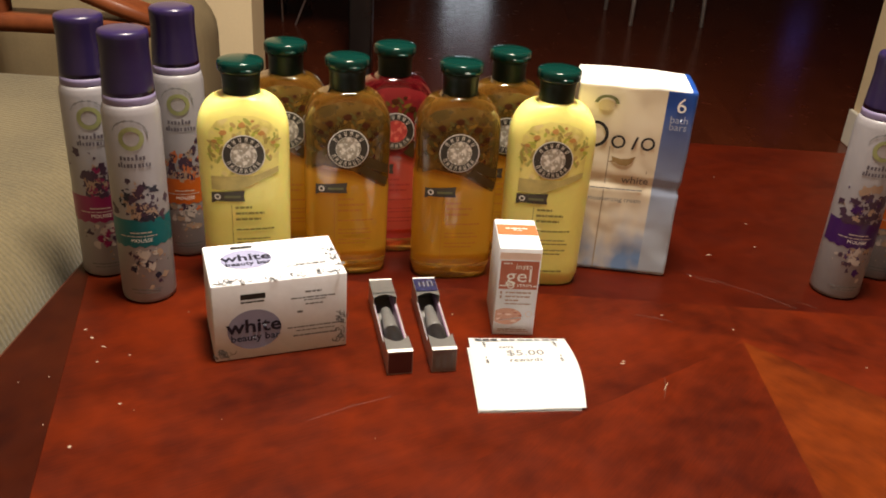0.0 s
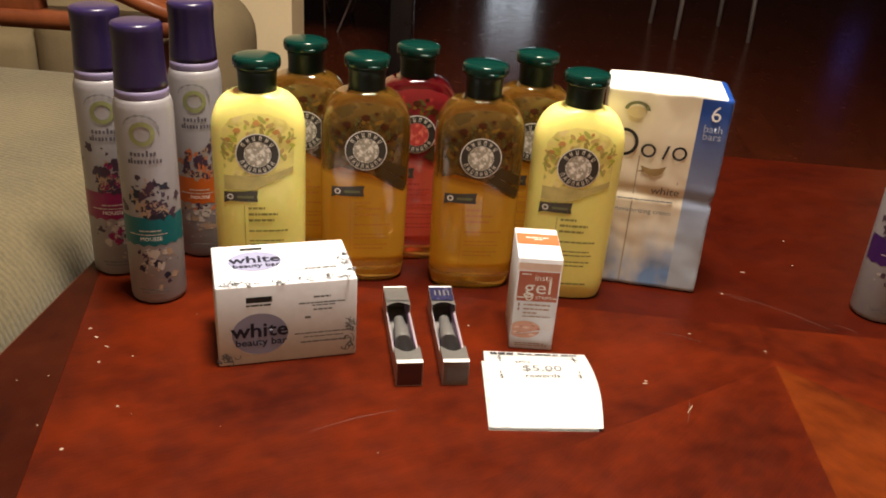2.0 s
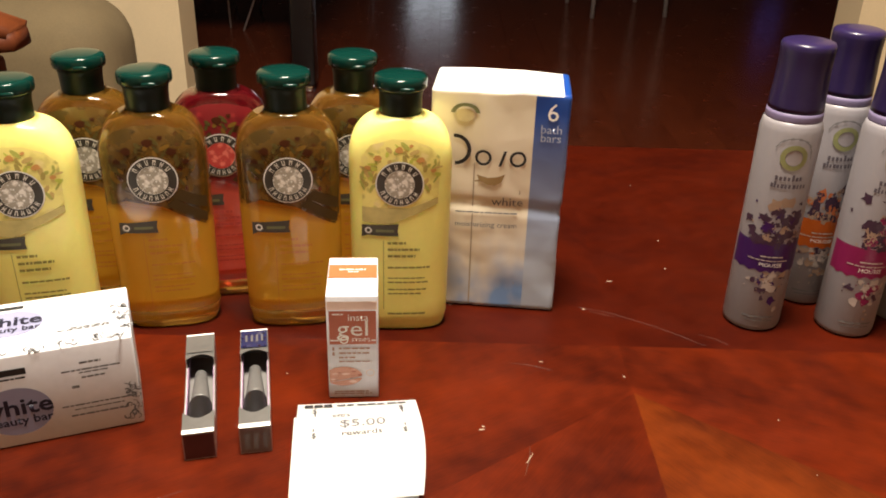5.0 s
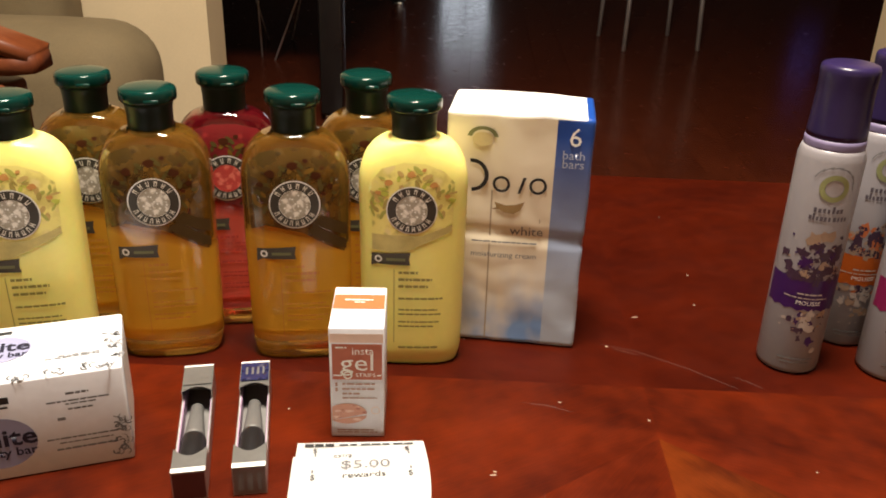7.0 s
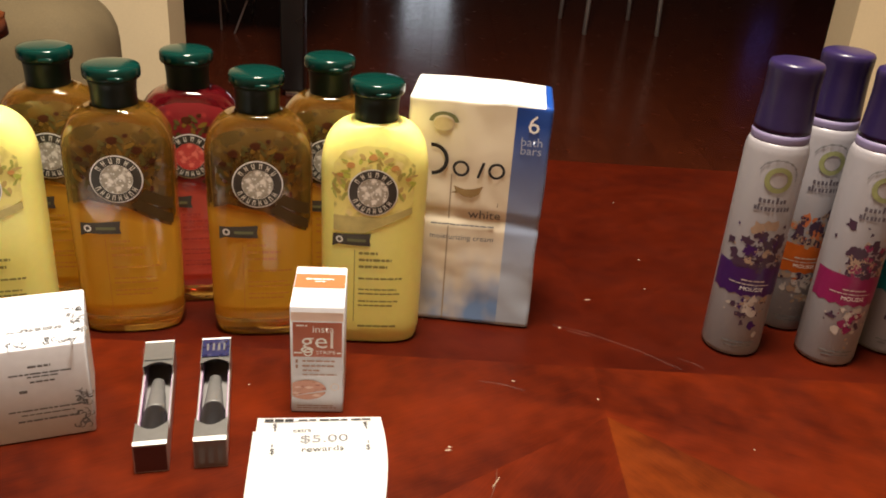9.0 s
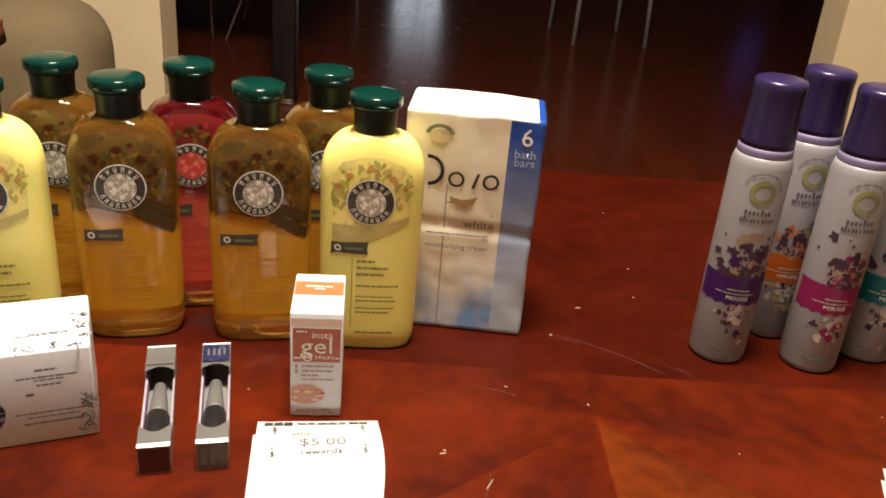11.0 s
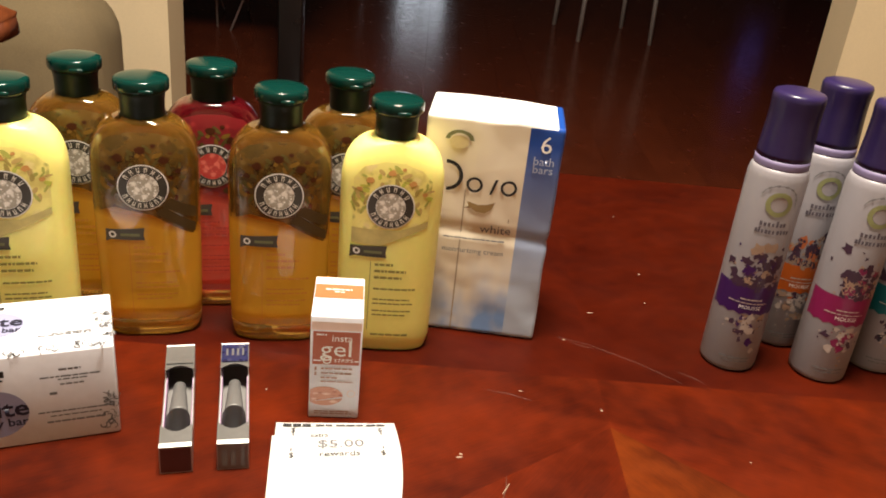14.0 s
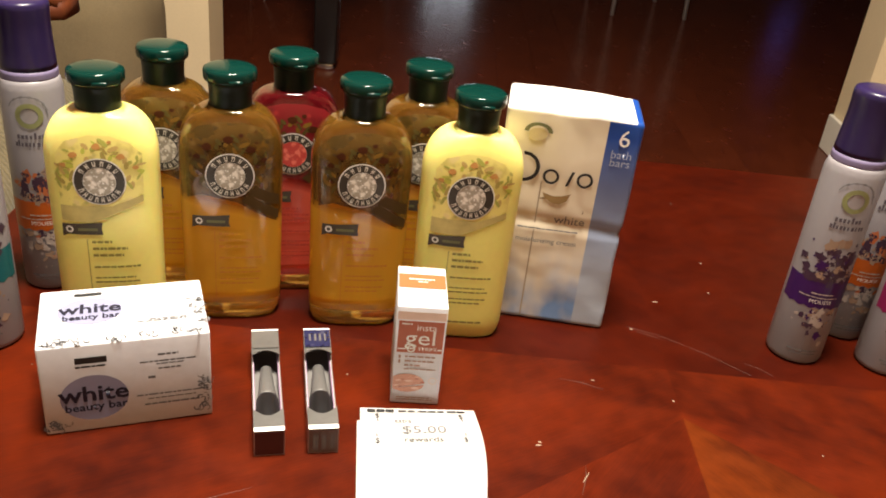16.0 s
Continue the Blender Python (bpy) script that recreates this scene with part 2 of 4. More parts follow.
FLOWERS_DARK = print_mat("dark_botanical_print", (0.160, 0.088, 0.016),
                         [((0.105, 0.062, 0.012), 0.44), ((0.22, 0.130, 0.035), 0.27), ((0.040, 0.028, 0.010), 0.26), ((0.095, 0.014, 0.007), 0.18)], 84.0, rough=0.18, trans=0.4)
ROSETTE = print_mat("rosette_print", (0.36, 0.33, 0.27), [((0.80, 0.77, 0.72), 0.42), ((0.66, 0.60, 0.50), 0.22), ((0.86, 0.85, 0.82), 0.24)], 270.0)
ROSETTE_RED = print_mat("red_rosette_print", (0.55, 0.06, 0.05), [((0.80, 0.20, 0.15), 0.42), ((0.72, 0.12, 0.09), 0.22)], 270.0)
SCROLLS = print_mat("scroll_print", (0.74, 0.72, 0.70), [((0.26, 0.26, 0.30), 0.17), ((0.45, 0.45, 0.50), 0.12)], 170.0)
MANICURE = print_mat("manicure_print", (0.50, 0.24, 0.17), [((0.70, 0.50, 0.42), 0.32), ((0.28, 0.07, 0.04), 0.26)], 170.0, (1, 1, 2.2))


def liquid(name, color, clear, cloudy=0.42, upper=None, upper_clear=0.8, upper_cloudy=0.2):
    """A see-through plastic bottle of tinted soap, slightly cloudy; its upper half may take a darker tint for what
    shows through.
    """
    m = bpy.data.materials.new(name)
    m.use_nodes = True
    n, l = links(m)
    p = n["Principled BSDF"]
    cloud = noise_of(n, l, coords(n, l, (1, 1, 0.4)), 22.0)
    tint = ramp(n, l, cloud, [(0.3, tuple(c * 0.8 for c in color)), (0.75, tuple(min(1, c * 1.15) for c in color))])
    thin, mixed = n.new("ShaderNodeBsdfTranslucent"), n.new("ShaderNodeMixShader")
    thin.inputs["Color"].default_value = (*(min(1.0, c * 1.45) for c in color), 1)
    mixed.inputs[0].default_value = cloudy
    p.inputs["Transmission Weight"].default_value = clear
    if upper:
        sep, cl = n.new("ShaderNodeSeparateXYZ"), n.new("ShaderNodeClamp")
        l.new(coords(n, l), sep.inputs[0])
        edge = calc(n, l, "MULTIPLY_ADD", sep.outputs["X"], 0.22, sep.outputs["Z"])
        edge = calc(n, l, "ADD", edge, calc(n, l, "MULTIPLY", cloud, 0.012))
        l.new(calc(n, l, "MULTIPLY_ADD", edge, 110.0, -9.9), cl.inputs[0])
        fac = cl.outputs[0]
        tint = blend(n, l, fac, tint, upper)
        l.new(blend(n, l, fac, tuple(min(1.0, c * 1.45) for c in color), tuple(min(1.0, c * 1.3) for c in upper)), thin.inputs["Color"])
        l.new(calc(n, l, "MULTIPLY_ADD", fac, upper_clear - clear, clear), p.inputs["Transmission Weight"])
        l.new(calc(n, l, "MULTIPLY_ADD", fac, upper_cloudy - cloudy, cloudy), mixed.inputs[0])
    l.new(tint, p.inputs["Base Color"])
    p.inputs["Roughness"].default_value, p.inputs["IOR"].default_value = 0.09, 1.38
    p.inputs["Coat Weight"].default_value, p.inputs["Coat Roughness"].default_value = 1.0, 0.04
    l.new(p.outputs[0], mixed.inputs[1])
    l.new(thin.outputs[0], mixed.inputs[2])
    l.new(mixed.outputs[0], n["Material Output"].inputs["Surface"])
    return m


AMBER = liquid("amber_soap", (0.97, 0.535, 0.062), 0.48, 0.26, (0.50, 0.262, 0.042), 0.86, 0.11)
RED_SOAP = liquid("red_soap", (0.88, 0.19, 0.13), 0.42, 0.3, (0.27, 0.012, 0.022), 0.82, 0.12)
CLEAR_BASE = liquid("clear_base", (0.90, 0.58, 0.16), 0.97, 0.08)
glow = bpy.data.materials.new("lit_pane")
glow.use_nodes = True
glow.node_tree.nodes["Principled BSDF"].inputs["Emission Color"].default_value = (0.80, 0.88, 1.0, 1)
glow.node_tree.nodes["Principled BSDF"].inputs["Emission Strength"].default_value = PANE_GLOW
blue_glow = bpy.data.materials.new("blue_glow")
blue_glow.use_nodes = True
blue_glow.node_tree.nodes["Principled BSDF"].inputs["Emission Color"].default_value = (0.05, 0.08, 1.0, 1)
blue_glow.node_tree.nodes["Principled BSDF"].inputs["Emission Strength"].default_value = 0.30
lamp_glow = bpy.data.materials.new("lit_opal_glass")
lamp_glow.use_nodes = True
lamp_glow.node_tree.nodes["Principled BSDF"].inputs["Emission Color"].default_value = (1, 0.83, 0.62, 1)
lamp_glow.node_tree.nodes["Principled BSDF"].inputs["Emission Strength"].default_value = 4.0


# ---- mesh helpers ----
def finish(bm, name, material, smooth=True):
    bmesh.ops.recalc_face_normals(bm, faces=bm.faces)
    me = bpy.data.meshes.new(name)
    for f in bm.faces:
        f.smooth = smooth
    bm.to_mesh(me)
    bm.free()
    me.materials.append(material)
    return me


def part(name, bm, material, parent=None, label="", smooth=True):
    ob = new(name, finish(bm, name, material, smooth))
    ob.parent = parent
    if label:
        tagged(ob, label)
    return ob


def thing(name, m, label, category, group="", kind=""):
    ob = new(name)
    ob.matrix_world = m
    return tagged(ob, label, category, group, kind)


def box(sx, sy, sz, at=(0, 0, 0), r=0.0, seg=2):
    """A block that stands on at, with rounded edges."""
    bm = bmesh.new()
    bmesh.ops.create_cube(bm, size=1.0, matrix=Matrix.Translation((at[0], at[1], at[2] + sz / 2)) @ Matrix.Diagonal((sx, sy, sz, 1)))
    if r:
        bmesh.ops.bevel(bm, geom=bm.edges[:], offset=r, segments=seg, profile=0.5, affect="EDGES")
    return bm


def lathe(rows, steps=40, at=(0, 0)):
    """Turned shape from (radius, height) rows, closed at both ends."""
    bm = bmesh.new()
    rings = []
    for r, z in rows:
        rings.append([bm.verts.new((at[0] + r * math.cos(2 * math.pi * k / steps), at[1] + r * math.sin(2 * math.pi * k / steps), z)) for k in range(steps)])
    for a, b in zip(rings, rings[1:]):
        for k in range(steps):
            bm.faces.new((a[k], a[(k + 1) % steps], b[(k + 1) % steps], b[k]))
    bm.faces.new(rings[0][::-1])
    bm.faces.new(rings[-1])
    return bm


def oval_loft(rows, n=3.0, steps=48):
    """Bottle body from (half width, half depth, height) rows with squarish oval sections."""
    bm = bmesh.new()
    rings = []
    for a, b, z in rows:
        ring = []
        for k in range(steps):
            t = 2 * math.pi * k / steps
            c, s = math.cos(t), math.sin(t)
            ring.append(bm.verts.new((a * math.copysign(abs(c) ** (2 / n), c), b * math.copysign(abs(s) ** (2 / n), s), z)))
        rings.append(ring)
    for p, q in zip(rings, rings[1:]):
        for k in range(steps):
            bm.faces.new((p[k], p[(k + 1) % steps], q[(k + 1) % steps], q[k]))
    bm.faces.new(rings[0][::-1])
    bm.faces.new(rings[-1])
    return bm


def decal(outline, wrap, cuts=0.006):
    """A thin printed patch: outline in (u, v), sliced finely and laid on a surface by wrap(u, v)."""
    bm = bmesh.new()
    bm.faces.new([bm.verts.new((u, v, 0)) for u, v in outline])
    us, vs = [p[0] for p in outline], [p[1] for p in outline]
    for axis, lo, hi in ((0, min(us), max(us)), (1, min(vs), max(vs))):
        k = lo + cuts
        while k < hi - 1e-5:
            co, no = (Vector((k, 0, 0)), Vector((1, 0, 0))) if axis == 0 else (Vector((0, k, 0)), Vector((0, 1, 0)))
            bmesh.ops.bisect_plane(bm, geom=bm.verts[:] + bm.edges[:] + bm.faces[:], plane_co=co, plane_no=no)
            k += cuts
    for v in bm.verts:
        v.co = wrap(v.co.x, v.co.y)
    return bm


def disc(r, cx=0.0, cy=0.0, squash=1.0, steps=36):
    return [(cx + r * math.cos(2 * math.pi * k / steps), cy + squash * r * math.sin(2 * math.pi * k / steps)) for k in range(steps)]


def ring(r0, r1, cx, cy, wrap, steps=40, a0=0.0, a1=360.0, squash=1.0):
    bm = bmesh.new()
    full = a1 - a0 >= 360
    rows = []
    for k in range(steps if full else steps + 1):
        t = radians(a0 + (a1 - a0) * k / steps)
        rows.append([bm.verts.new(wrap(cx + r * math.cos(t), cy + squash * r * math.sin(t))) for r in (r0, (r0 + r1) / 2, r1)])
    for k in range(len(rows) if full else len(rows) - 1):
        a, b = rows[k], rows[(k + 1) % len(rows)]
        for j in range(2):
            bm.faces.new((a[j], a[j + 1], b[j + 1], b[j]))
    return bm


def rect(u0, v0, u1, v1):
    return [(u0, v0), (u1, v0), (u1, v1), (u0, v1)]


def lettering(text, size, u, v, wrap, align="CENTER", stretch=1.0, bold=0.0):
    """Printed words in the built-in font, laid on a surface."""
    cu = bpy.data.curves.new("lettering", "FONT")
    cu.body, cu.size, cu.align_x, cu.align_y, cu.resolution_u = text, size, align, "CENTER", 2
    cu.offset = bold * size
    ob = new("lettering", cu)
    bpy.context.view_layer.update()
    me = bpy.data.meshes.new_from_object(ob.evaluated_get(bpy.context.evaluated_depsgraph_get()))
    bpy.data.objects.remove(ob)
    bpy.data.curves.remove(cu)
    bm = bmesh.new()
    bm.from_mesh(me)
    bpy.data.meshes.remove(me)
    for w in bm.verts:
        w.co = wrap(u + w.co.x * stretch, v + w.co.y)
    return bm


def bars(lines, wrap, material, parent, name="print_bar"):
    """Unreadable small print: bars of a word's length, line by line, as (u0, u1, v, height)."""
    for u0, u1, v, h in lines:
        cut = random.Random(round(1e5 * (u0 + v + h)))
        words = [(u0, u1)]
        if 0.006 < u1 - u0 < 0.08 and h < 0.0022:
            words, u = [], u0
            while u < u1 - 0.001:
                step = min(cut.uniform(0.0022, 0.0062), u1 - u)
                words.append((u, u + step - 0.0006))
                u += step
        for a, b in words:
            part(name, decal(rect(a, v - h / 2, b, v + h / 2), wrap, 0.008), material, parent)


# ---- structure ----
TABLE_Z = 0.45
FAR_Y = 6.6

floor = tagged(new("floor", finish(box(5.4, 9.0, 0.1, (0.2, 2.35, -0.106)), "floor", EDGE_WOOD, False)), "dark reddish polished wooden floor running into a dim room", "floor", kind="structure")


def wall(name, x0, x1, y0, y1, material, z0=0.0, z1=2.5, label="unseen cream wall, added to bounce light"):
    ob = new(name, finish(box(x1 - x0, y1 - y0, z1 - z0, ((x0 + x1) / 2, (y0 + y1) / 2, z0)), name, material, False))
    return tagged(ob, label, "wall", kind="structure")


LEFT_JAMB, RIGHT_JAMB, WALL_Y0, WALL_Y1 = -0.569, 1.155, 2.32, 2.46
# West, east and south walls are unseen, added to bounce the lamp light.
wall("bounce_wall_west", -2.44, -2.3, -2.14, 2.32, WALL)
wall("bounce_wall_east", 2.7, 2.84, -2.14, 2.32, WALL)
wall("bounce_wall_south", -2.3, 2.7, -2.14, -2.0, WALL)
wall("wall_north_a", -2.44, LEFT_JAMB, WALL_Y0, WALL_Y1, WALL, label="cream wall ending at a wide cased opening")
wall("wall_north_b", RIGHT_JAMB, 2.84, WALL_Y0, WALL_Y1, WALL, label="cream wall ending at a wide cased opening")
wall("wall_lintel", LEFT_JAMB, RIGHT_JAMB, WALL_Y0, WALL_Y1, WALL, 2.1, 2.5, "cream wall above a wide opening")
wall("wall_dining_west", -2.44, -2.3, 2.46, FAR_Y, DARK_WALL, label="unseen wall, coloured dark for the unlit room's dimness")
wall("wall_dining_east", 2.7, 2.84, 2.46, FAR_Y, DARK_WALL, label="unseen wall, coloured dark for the unlit room's dimness")
wall("wall_dining_north", -2.44, 2.84, FAR_Y, FAR_Y + 0.14, DARK_WALL, label="unseen wall, coloured dark for the unlit room's dimness")
# The ceiling is out of view too and serves as a bounce surface.
tagged(new("ceiling", finish(box(5.3, 8.9, 0.1, (0.2, 2.3, 2.5)), "ceiling", CEILING, False)), "unseen off-white ceiling, added to bounce light", "ceiling", kind="structure")
for name, x0, x1 in (("baseboard_a", -2.3, LEFT_JAMB - 0.32), ("baseboard_b", RIGHT_JAMB - 0.012, 2.7)):
    ob = new(name, finish(box(x1 - x0, 0.016, 0.10, ((x0 + x1) / 2, WALL_Y0 - 0.0085, 0), 0.004), name, WHITE_TRIM, False))
    tagged(ob, "white painted baseboard along the cream wall", "baseboard", kind="structure")
for name, x in (("baseboard_c", RIGHT_JAMB - 0.007),):
    ob = new(name, finish(box(0.013, 0.138, 0.10, (x, (WALL_Y0 + WALL_Y1) / 2 + 0.002, 0), 0.003), name, WHITE_TRIM, False))
    tagged(ob, "white painted baseboard round the end of the wall", "baseboard", kind="structure")

fixture = thing("ceiling_light", Matrix.Translation((LAMP_X, LAMP_Y, LAMP_Z + 0.02)), "round opal glass light hanging on a short rod, switched on", "ceiling light")
part("rim", lathe([(0.20, 0.07), (0.21, 0.09), (0.21, 0.12), (0.05, 0.12)]), WHITE_TRIM, fixture)
part("diffuser", lathe([(0.17, 0.03), (0.19, 0.05), (0.195, 0.072), (0.10, 0.08)]), lamp_glow, fixture, "glowing opal glass diffuser")
part("rod", lathe([(0.012, 0.115), (0.012, 2.5 - LAMP_Z - 0.022)], 14), WHITE_TRIM, fixture)

# far lit window of the dim room
win = thing("window_1", Matrix.Translation((0.02, FAR_Y - 0.002, 0.05)), "low narrow window pane letting in pale light", "window", kind="structure")
for dx in (-0.185, 0.185):
    part("window_frame", box(0.03, 0.03, 0.62, (dx, -0.016, 0)), BLACK_WOOD, win, smooth=False)
part("window_frame", box(0.34, 0.03, 0.03, (0, -0.016, 0.59)), BLACK_WOOD, win, smooth=False)
part("window_bar", box(0.012, 0.02, 0.56, (0.0, -0.022, 0.03)), BLACK_WOOD, win, smooth=False)
part("pane", box(0.166, 0.006, 0.56, (-0.088, -0.012, 0.03)), glow, win, smooth=False)
part("pane", box(0.166, 0.006, 0.56, (0.088, -0.012, 0.03)), glow, win, smooth=False)
part("window_sill", box(0.42, 0.06, 0.03, (0, -0.031, -0.03)), BLACK_WOOD, win, smooth=False)

# ---- coffee table ----
TX0, TX1, TY0, TY1 = -0.312, 0.772, 0.12, 1.028
TCX, TCY = 0.230, 0.562
table = thing("coffee_table", Matrix.Translation((TCX, TCY, 0)), "reddish brown polished coffee table with matched veneer", "table")
part("tabletop", box(TX1 - TX0, TY1 - TY0, 0.034, ((TX0 + TX1) / 2 - TCX, (TY0 + TY1) / 2 - TCY, TABLE_Z - 0.0353), 0.006, 3), EDGE_WOOD, table)
for sx, sy in ((TX0 + 0.06, TY0 + 0.06), (TX1 - 0.06, TY0 + 0.06), (TX0 + 0.06, TY1 - 0.06), (TX1 - 0.06, TY1 - 0.06)):
    part("leg", box(0.06, 0.06, TABLE_Z - 0.035, (sx - TCX, sy - TCY, 0), 0.006), EDGE_WOOD, table)
for sy in (TY0 + 0.06, TY1 - 0.06):
    part("apron", box(TX1 - TX0 - 0.18, 0.022, 0.07, ((TX0 + TX1) / 2 - TCX, sy - TCY, TABLE_Z - 0.105)), EDGE_WOOD, table)
for sx in (TX0 + 0.06, TX1 - 0.06):
    part("apron", box(0.022, TY1 - TY0 - 0.18, 0.07, (sx - TCX, (TY0 + TY1) / 2 - TCY, TABLE_Z - 0.105)), EDGE_WOOD, table)
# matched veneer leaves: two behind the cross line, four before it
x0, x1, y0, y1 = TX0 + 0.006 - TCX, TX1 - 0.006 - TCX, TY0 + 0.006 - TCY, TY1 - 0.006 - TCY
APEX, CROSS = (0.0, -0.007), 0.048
# Red and border leaves are coloured darker where the lamp light falls off.
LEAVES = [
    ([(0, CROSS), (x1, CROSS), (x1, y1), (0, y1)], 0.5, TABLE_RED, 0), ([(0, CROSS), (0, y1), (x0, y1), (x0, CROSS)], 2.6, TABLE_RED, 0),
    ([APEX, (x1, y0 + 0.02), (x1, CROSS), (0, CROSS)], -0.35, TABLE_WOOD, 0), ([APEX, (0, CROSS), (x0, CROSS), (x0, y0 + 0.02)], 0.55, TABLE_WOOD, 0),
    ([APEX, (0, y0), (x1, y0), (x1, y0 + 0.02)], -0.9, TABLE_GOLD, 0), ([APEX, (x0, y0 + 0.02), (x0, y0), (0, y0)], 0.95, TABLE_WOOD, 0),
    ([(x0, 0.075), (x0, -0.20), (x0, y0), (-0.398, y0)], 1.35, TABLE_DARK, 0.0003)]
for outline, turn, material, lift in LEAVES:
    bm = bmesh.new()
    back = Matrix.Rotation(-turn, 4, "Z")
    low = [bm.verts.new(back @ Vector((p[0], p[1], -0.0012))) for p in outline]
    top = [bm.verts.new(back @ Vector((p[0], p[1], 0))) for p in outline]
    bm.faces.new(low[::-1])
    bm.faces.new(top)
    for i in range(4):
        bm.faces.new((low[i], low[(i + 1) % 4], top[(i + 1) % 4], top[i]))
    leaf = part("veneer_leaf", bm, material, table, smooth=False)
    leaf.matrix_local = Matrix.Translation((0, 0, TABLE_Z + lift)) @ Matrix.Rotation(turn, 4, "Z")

# ---- seating ----
sofa = thing("sofa", Matrix.Translation((-0.80, 0.45, 0)), "beige ribbed sofa with an orange-brown wooden arm beside the coffee table", "sofa")


def cushion(sx, sy, sz, at, r):
    """An upholstered block, softly rounded, with a slightly sagging and uneven top."""
    bm = box(sx, sy, sz, at, r, 6)
    for axis, n, ext, mid in ((0, 10, sx, at[0]), (1, 14, sy, at[1])):
        for k in range(1, n):
            c, no = Vector((0, 0, 0)), Vector((0, 0, 0))
            c[axis], no[axis] = mid + (k / n - 0.5) * ext, 1
            bmesh.ops.bisect_plane(bm, geom=bm.verts[:] + bm.edges[:] + bm.faces[:], plane_co=c, plane_no=no)
    for v in bm.verts:
        lift = (v.co.z - at[2]) / sz
        u, w = 2 * (v.co.x - at[0]) / sx, 2 * (v.co.y - at[1]) / sy
        v.co.z += lift * (0.010 * (1 - u * u) * (1 - w * w) + 0.006 * noise.noise(v.co * 4))
        v.co.x += 0.005 * noise.noise(v.co * 5 + Vector((3, 0, 0)))
    return bm


part("seat_cushion", cushion(0.84, 1.24, 0.19, (0.059, 0.0, 0.292), 0.068), SOFA, sofa, "beige ribbed seat cushion")
part("base", box(0.80, 1.20, 0.23, (0.0, 0.0, 0.06), 0.02, 3), SOFA, sofa)
part("backrest", cushion(0.24, 1.24, 0.80, (-0.44, 0.0, 0.06), 0.08), SOFA, sofa)
for sx, sy in ((-0.36, -0.54), (0.36, -0.54), (-0.36, 0.54), (0.36, 0.54)):
    part("foot", box(0.06, 0.06, 0.062, (sx, sy, 0)), ARM_WOOD, sofa)


def sweep(points, w, h, r=0.012):
    """A shaped wooden bar along points, of width w across and height h."""
    bm = bmesh.new()
    pts = [Vector(p) for p in points]
    rings = []
    for k, p in enumerate(pts):
        d = (pts[min(k + 1, len(pts) - 1)] - pts[max(k - 1, 0)]).normalized()
        side = Vector((0, 1, 0))
        up = d.cross(side).normalized()
        if up.z < 0:
            up = -up
        ring_pts = []
        for q in range(12):
            t = 2 * math.pi * q / 12
            c, sn = math.cos(t), math.sin(t)
            ring_pts.append(bm.verts.new(p + side * (w / 2) * math.copysign(abs(c) ** 0.35, c) + up * (h / 2) * math.copysign(abs(sn) ** 0.35, sn)))
        rings.append(ring_pts)
    for a, b in zip(rings, rings[1:]):
        for q in range(12):
            bm.faces.new((a[q], a[(q + 1) % 12], b[(q + 1) % 12], b[q]))
    bm.faces.new(rings[0][::-1])
    bm.faces.new(rings[-1])
    return bm


lower = [(-0.36 + 0.72 * k / 10, 0.69, 0.500 + 0.022 * math.sin(k / 10 * math.pi / 2)) for k in range(11)] + [(0.390, 0.69, 0.526)]
part("arm_rail", sweep(lower, 0.055, 0.024), ARM_WOOD, sofa, "orange-brown wooden lower arm rail")
upper = [(0.388 - 0.62 * k / 12, 0.69, 0.534 + 0.16 * math.sin(k / 12 * math.pi / 2) ** 1.1) for k in range(13)]
part("arm_rail", sweep(upper, 0.055, 0.020), ARM_WOOD, sofa, "curved orange-brown wooden armrest")
part("arm_panel", box(0.48, 0.030, 0.10, (-0.05, 0.69, 0.505), 0.008), ARM_WOOD, sofa, "solid orange-brown wooden arm panel")
part("arm_post", box(0.05, 0.06, 0.44, (0.33, 0.69, 0.06), 0.008), ARM_WOOD, sofa)
part("arm_post", box(0.05, 0.06, 0.58, (-0.30, 0.69, 0.06), 0.008), ARM_WOOD, sofa)

chair = thing("armchair", Matrix.Translation((-0.900, 1.99, 0)), "grey-beige upholstered armchair with a low rounded arm", "armchair")
part("arm_pad", cushion(0.46, 0.26, 0.385, (0.125, -0.13, 0.045), 0.095), CHAIR_CLOTH, chair, "low rounded padded arm")
part("seat_base", box(0.50, 0.50, 0.28, (-0.34, 0.0, 0.05), 0.03, 3), CHAIR_CLOTH, chair)
part("back_cushion", cushion(0.50, 0.20, 0.56, (-0.17, 0.14, 0.06), 0.07), CHAIR_CLOTH, chair)
for sx, sy in ((-0.5, -0.2), (0.28, -0.2), (-0.5, 0.2), (0.0, 0.2)):
    part("foot", box(0.05, 0.05, 0.052, (sx, sy, 0)), ARM_WOOD, chair)


# ---- bottles ----
BW, BD, NECK = 0.0347, 0.0205, 0.1565


def half_width(z):
    if z < 0.012:
        return BW * (0.90 + 0.07 * math.sin(z / 0.012 * math.pi / 2))
    if z < 0.1238:
        return BW * (0.97 + 0.03 * (z - 0.012) / 0.1118)
    t = min(1.0, (z - 0.1238) / 0.031)
    return 0.0145 + (BW - 0.0145) * math.sqrt(max(0.0, 1 - t ** 2.3))


def half_depth(z):
    if z < 0.012:
        return BD * (0.86 + 0.14 * math.sin(z / 0.012 * math.pi / 2))
    if z < 0.1238:
        return BD
    t = min(1.0, (z - 0.1238) / 0.033)
    return 0.0138 + (BD - 0.0138) * math.sqrt(max(0.0, 1 - t ** 2.3))


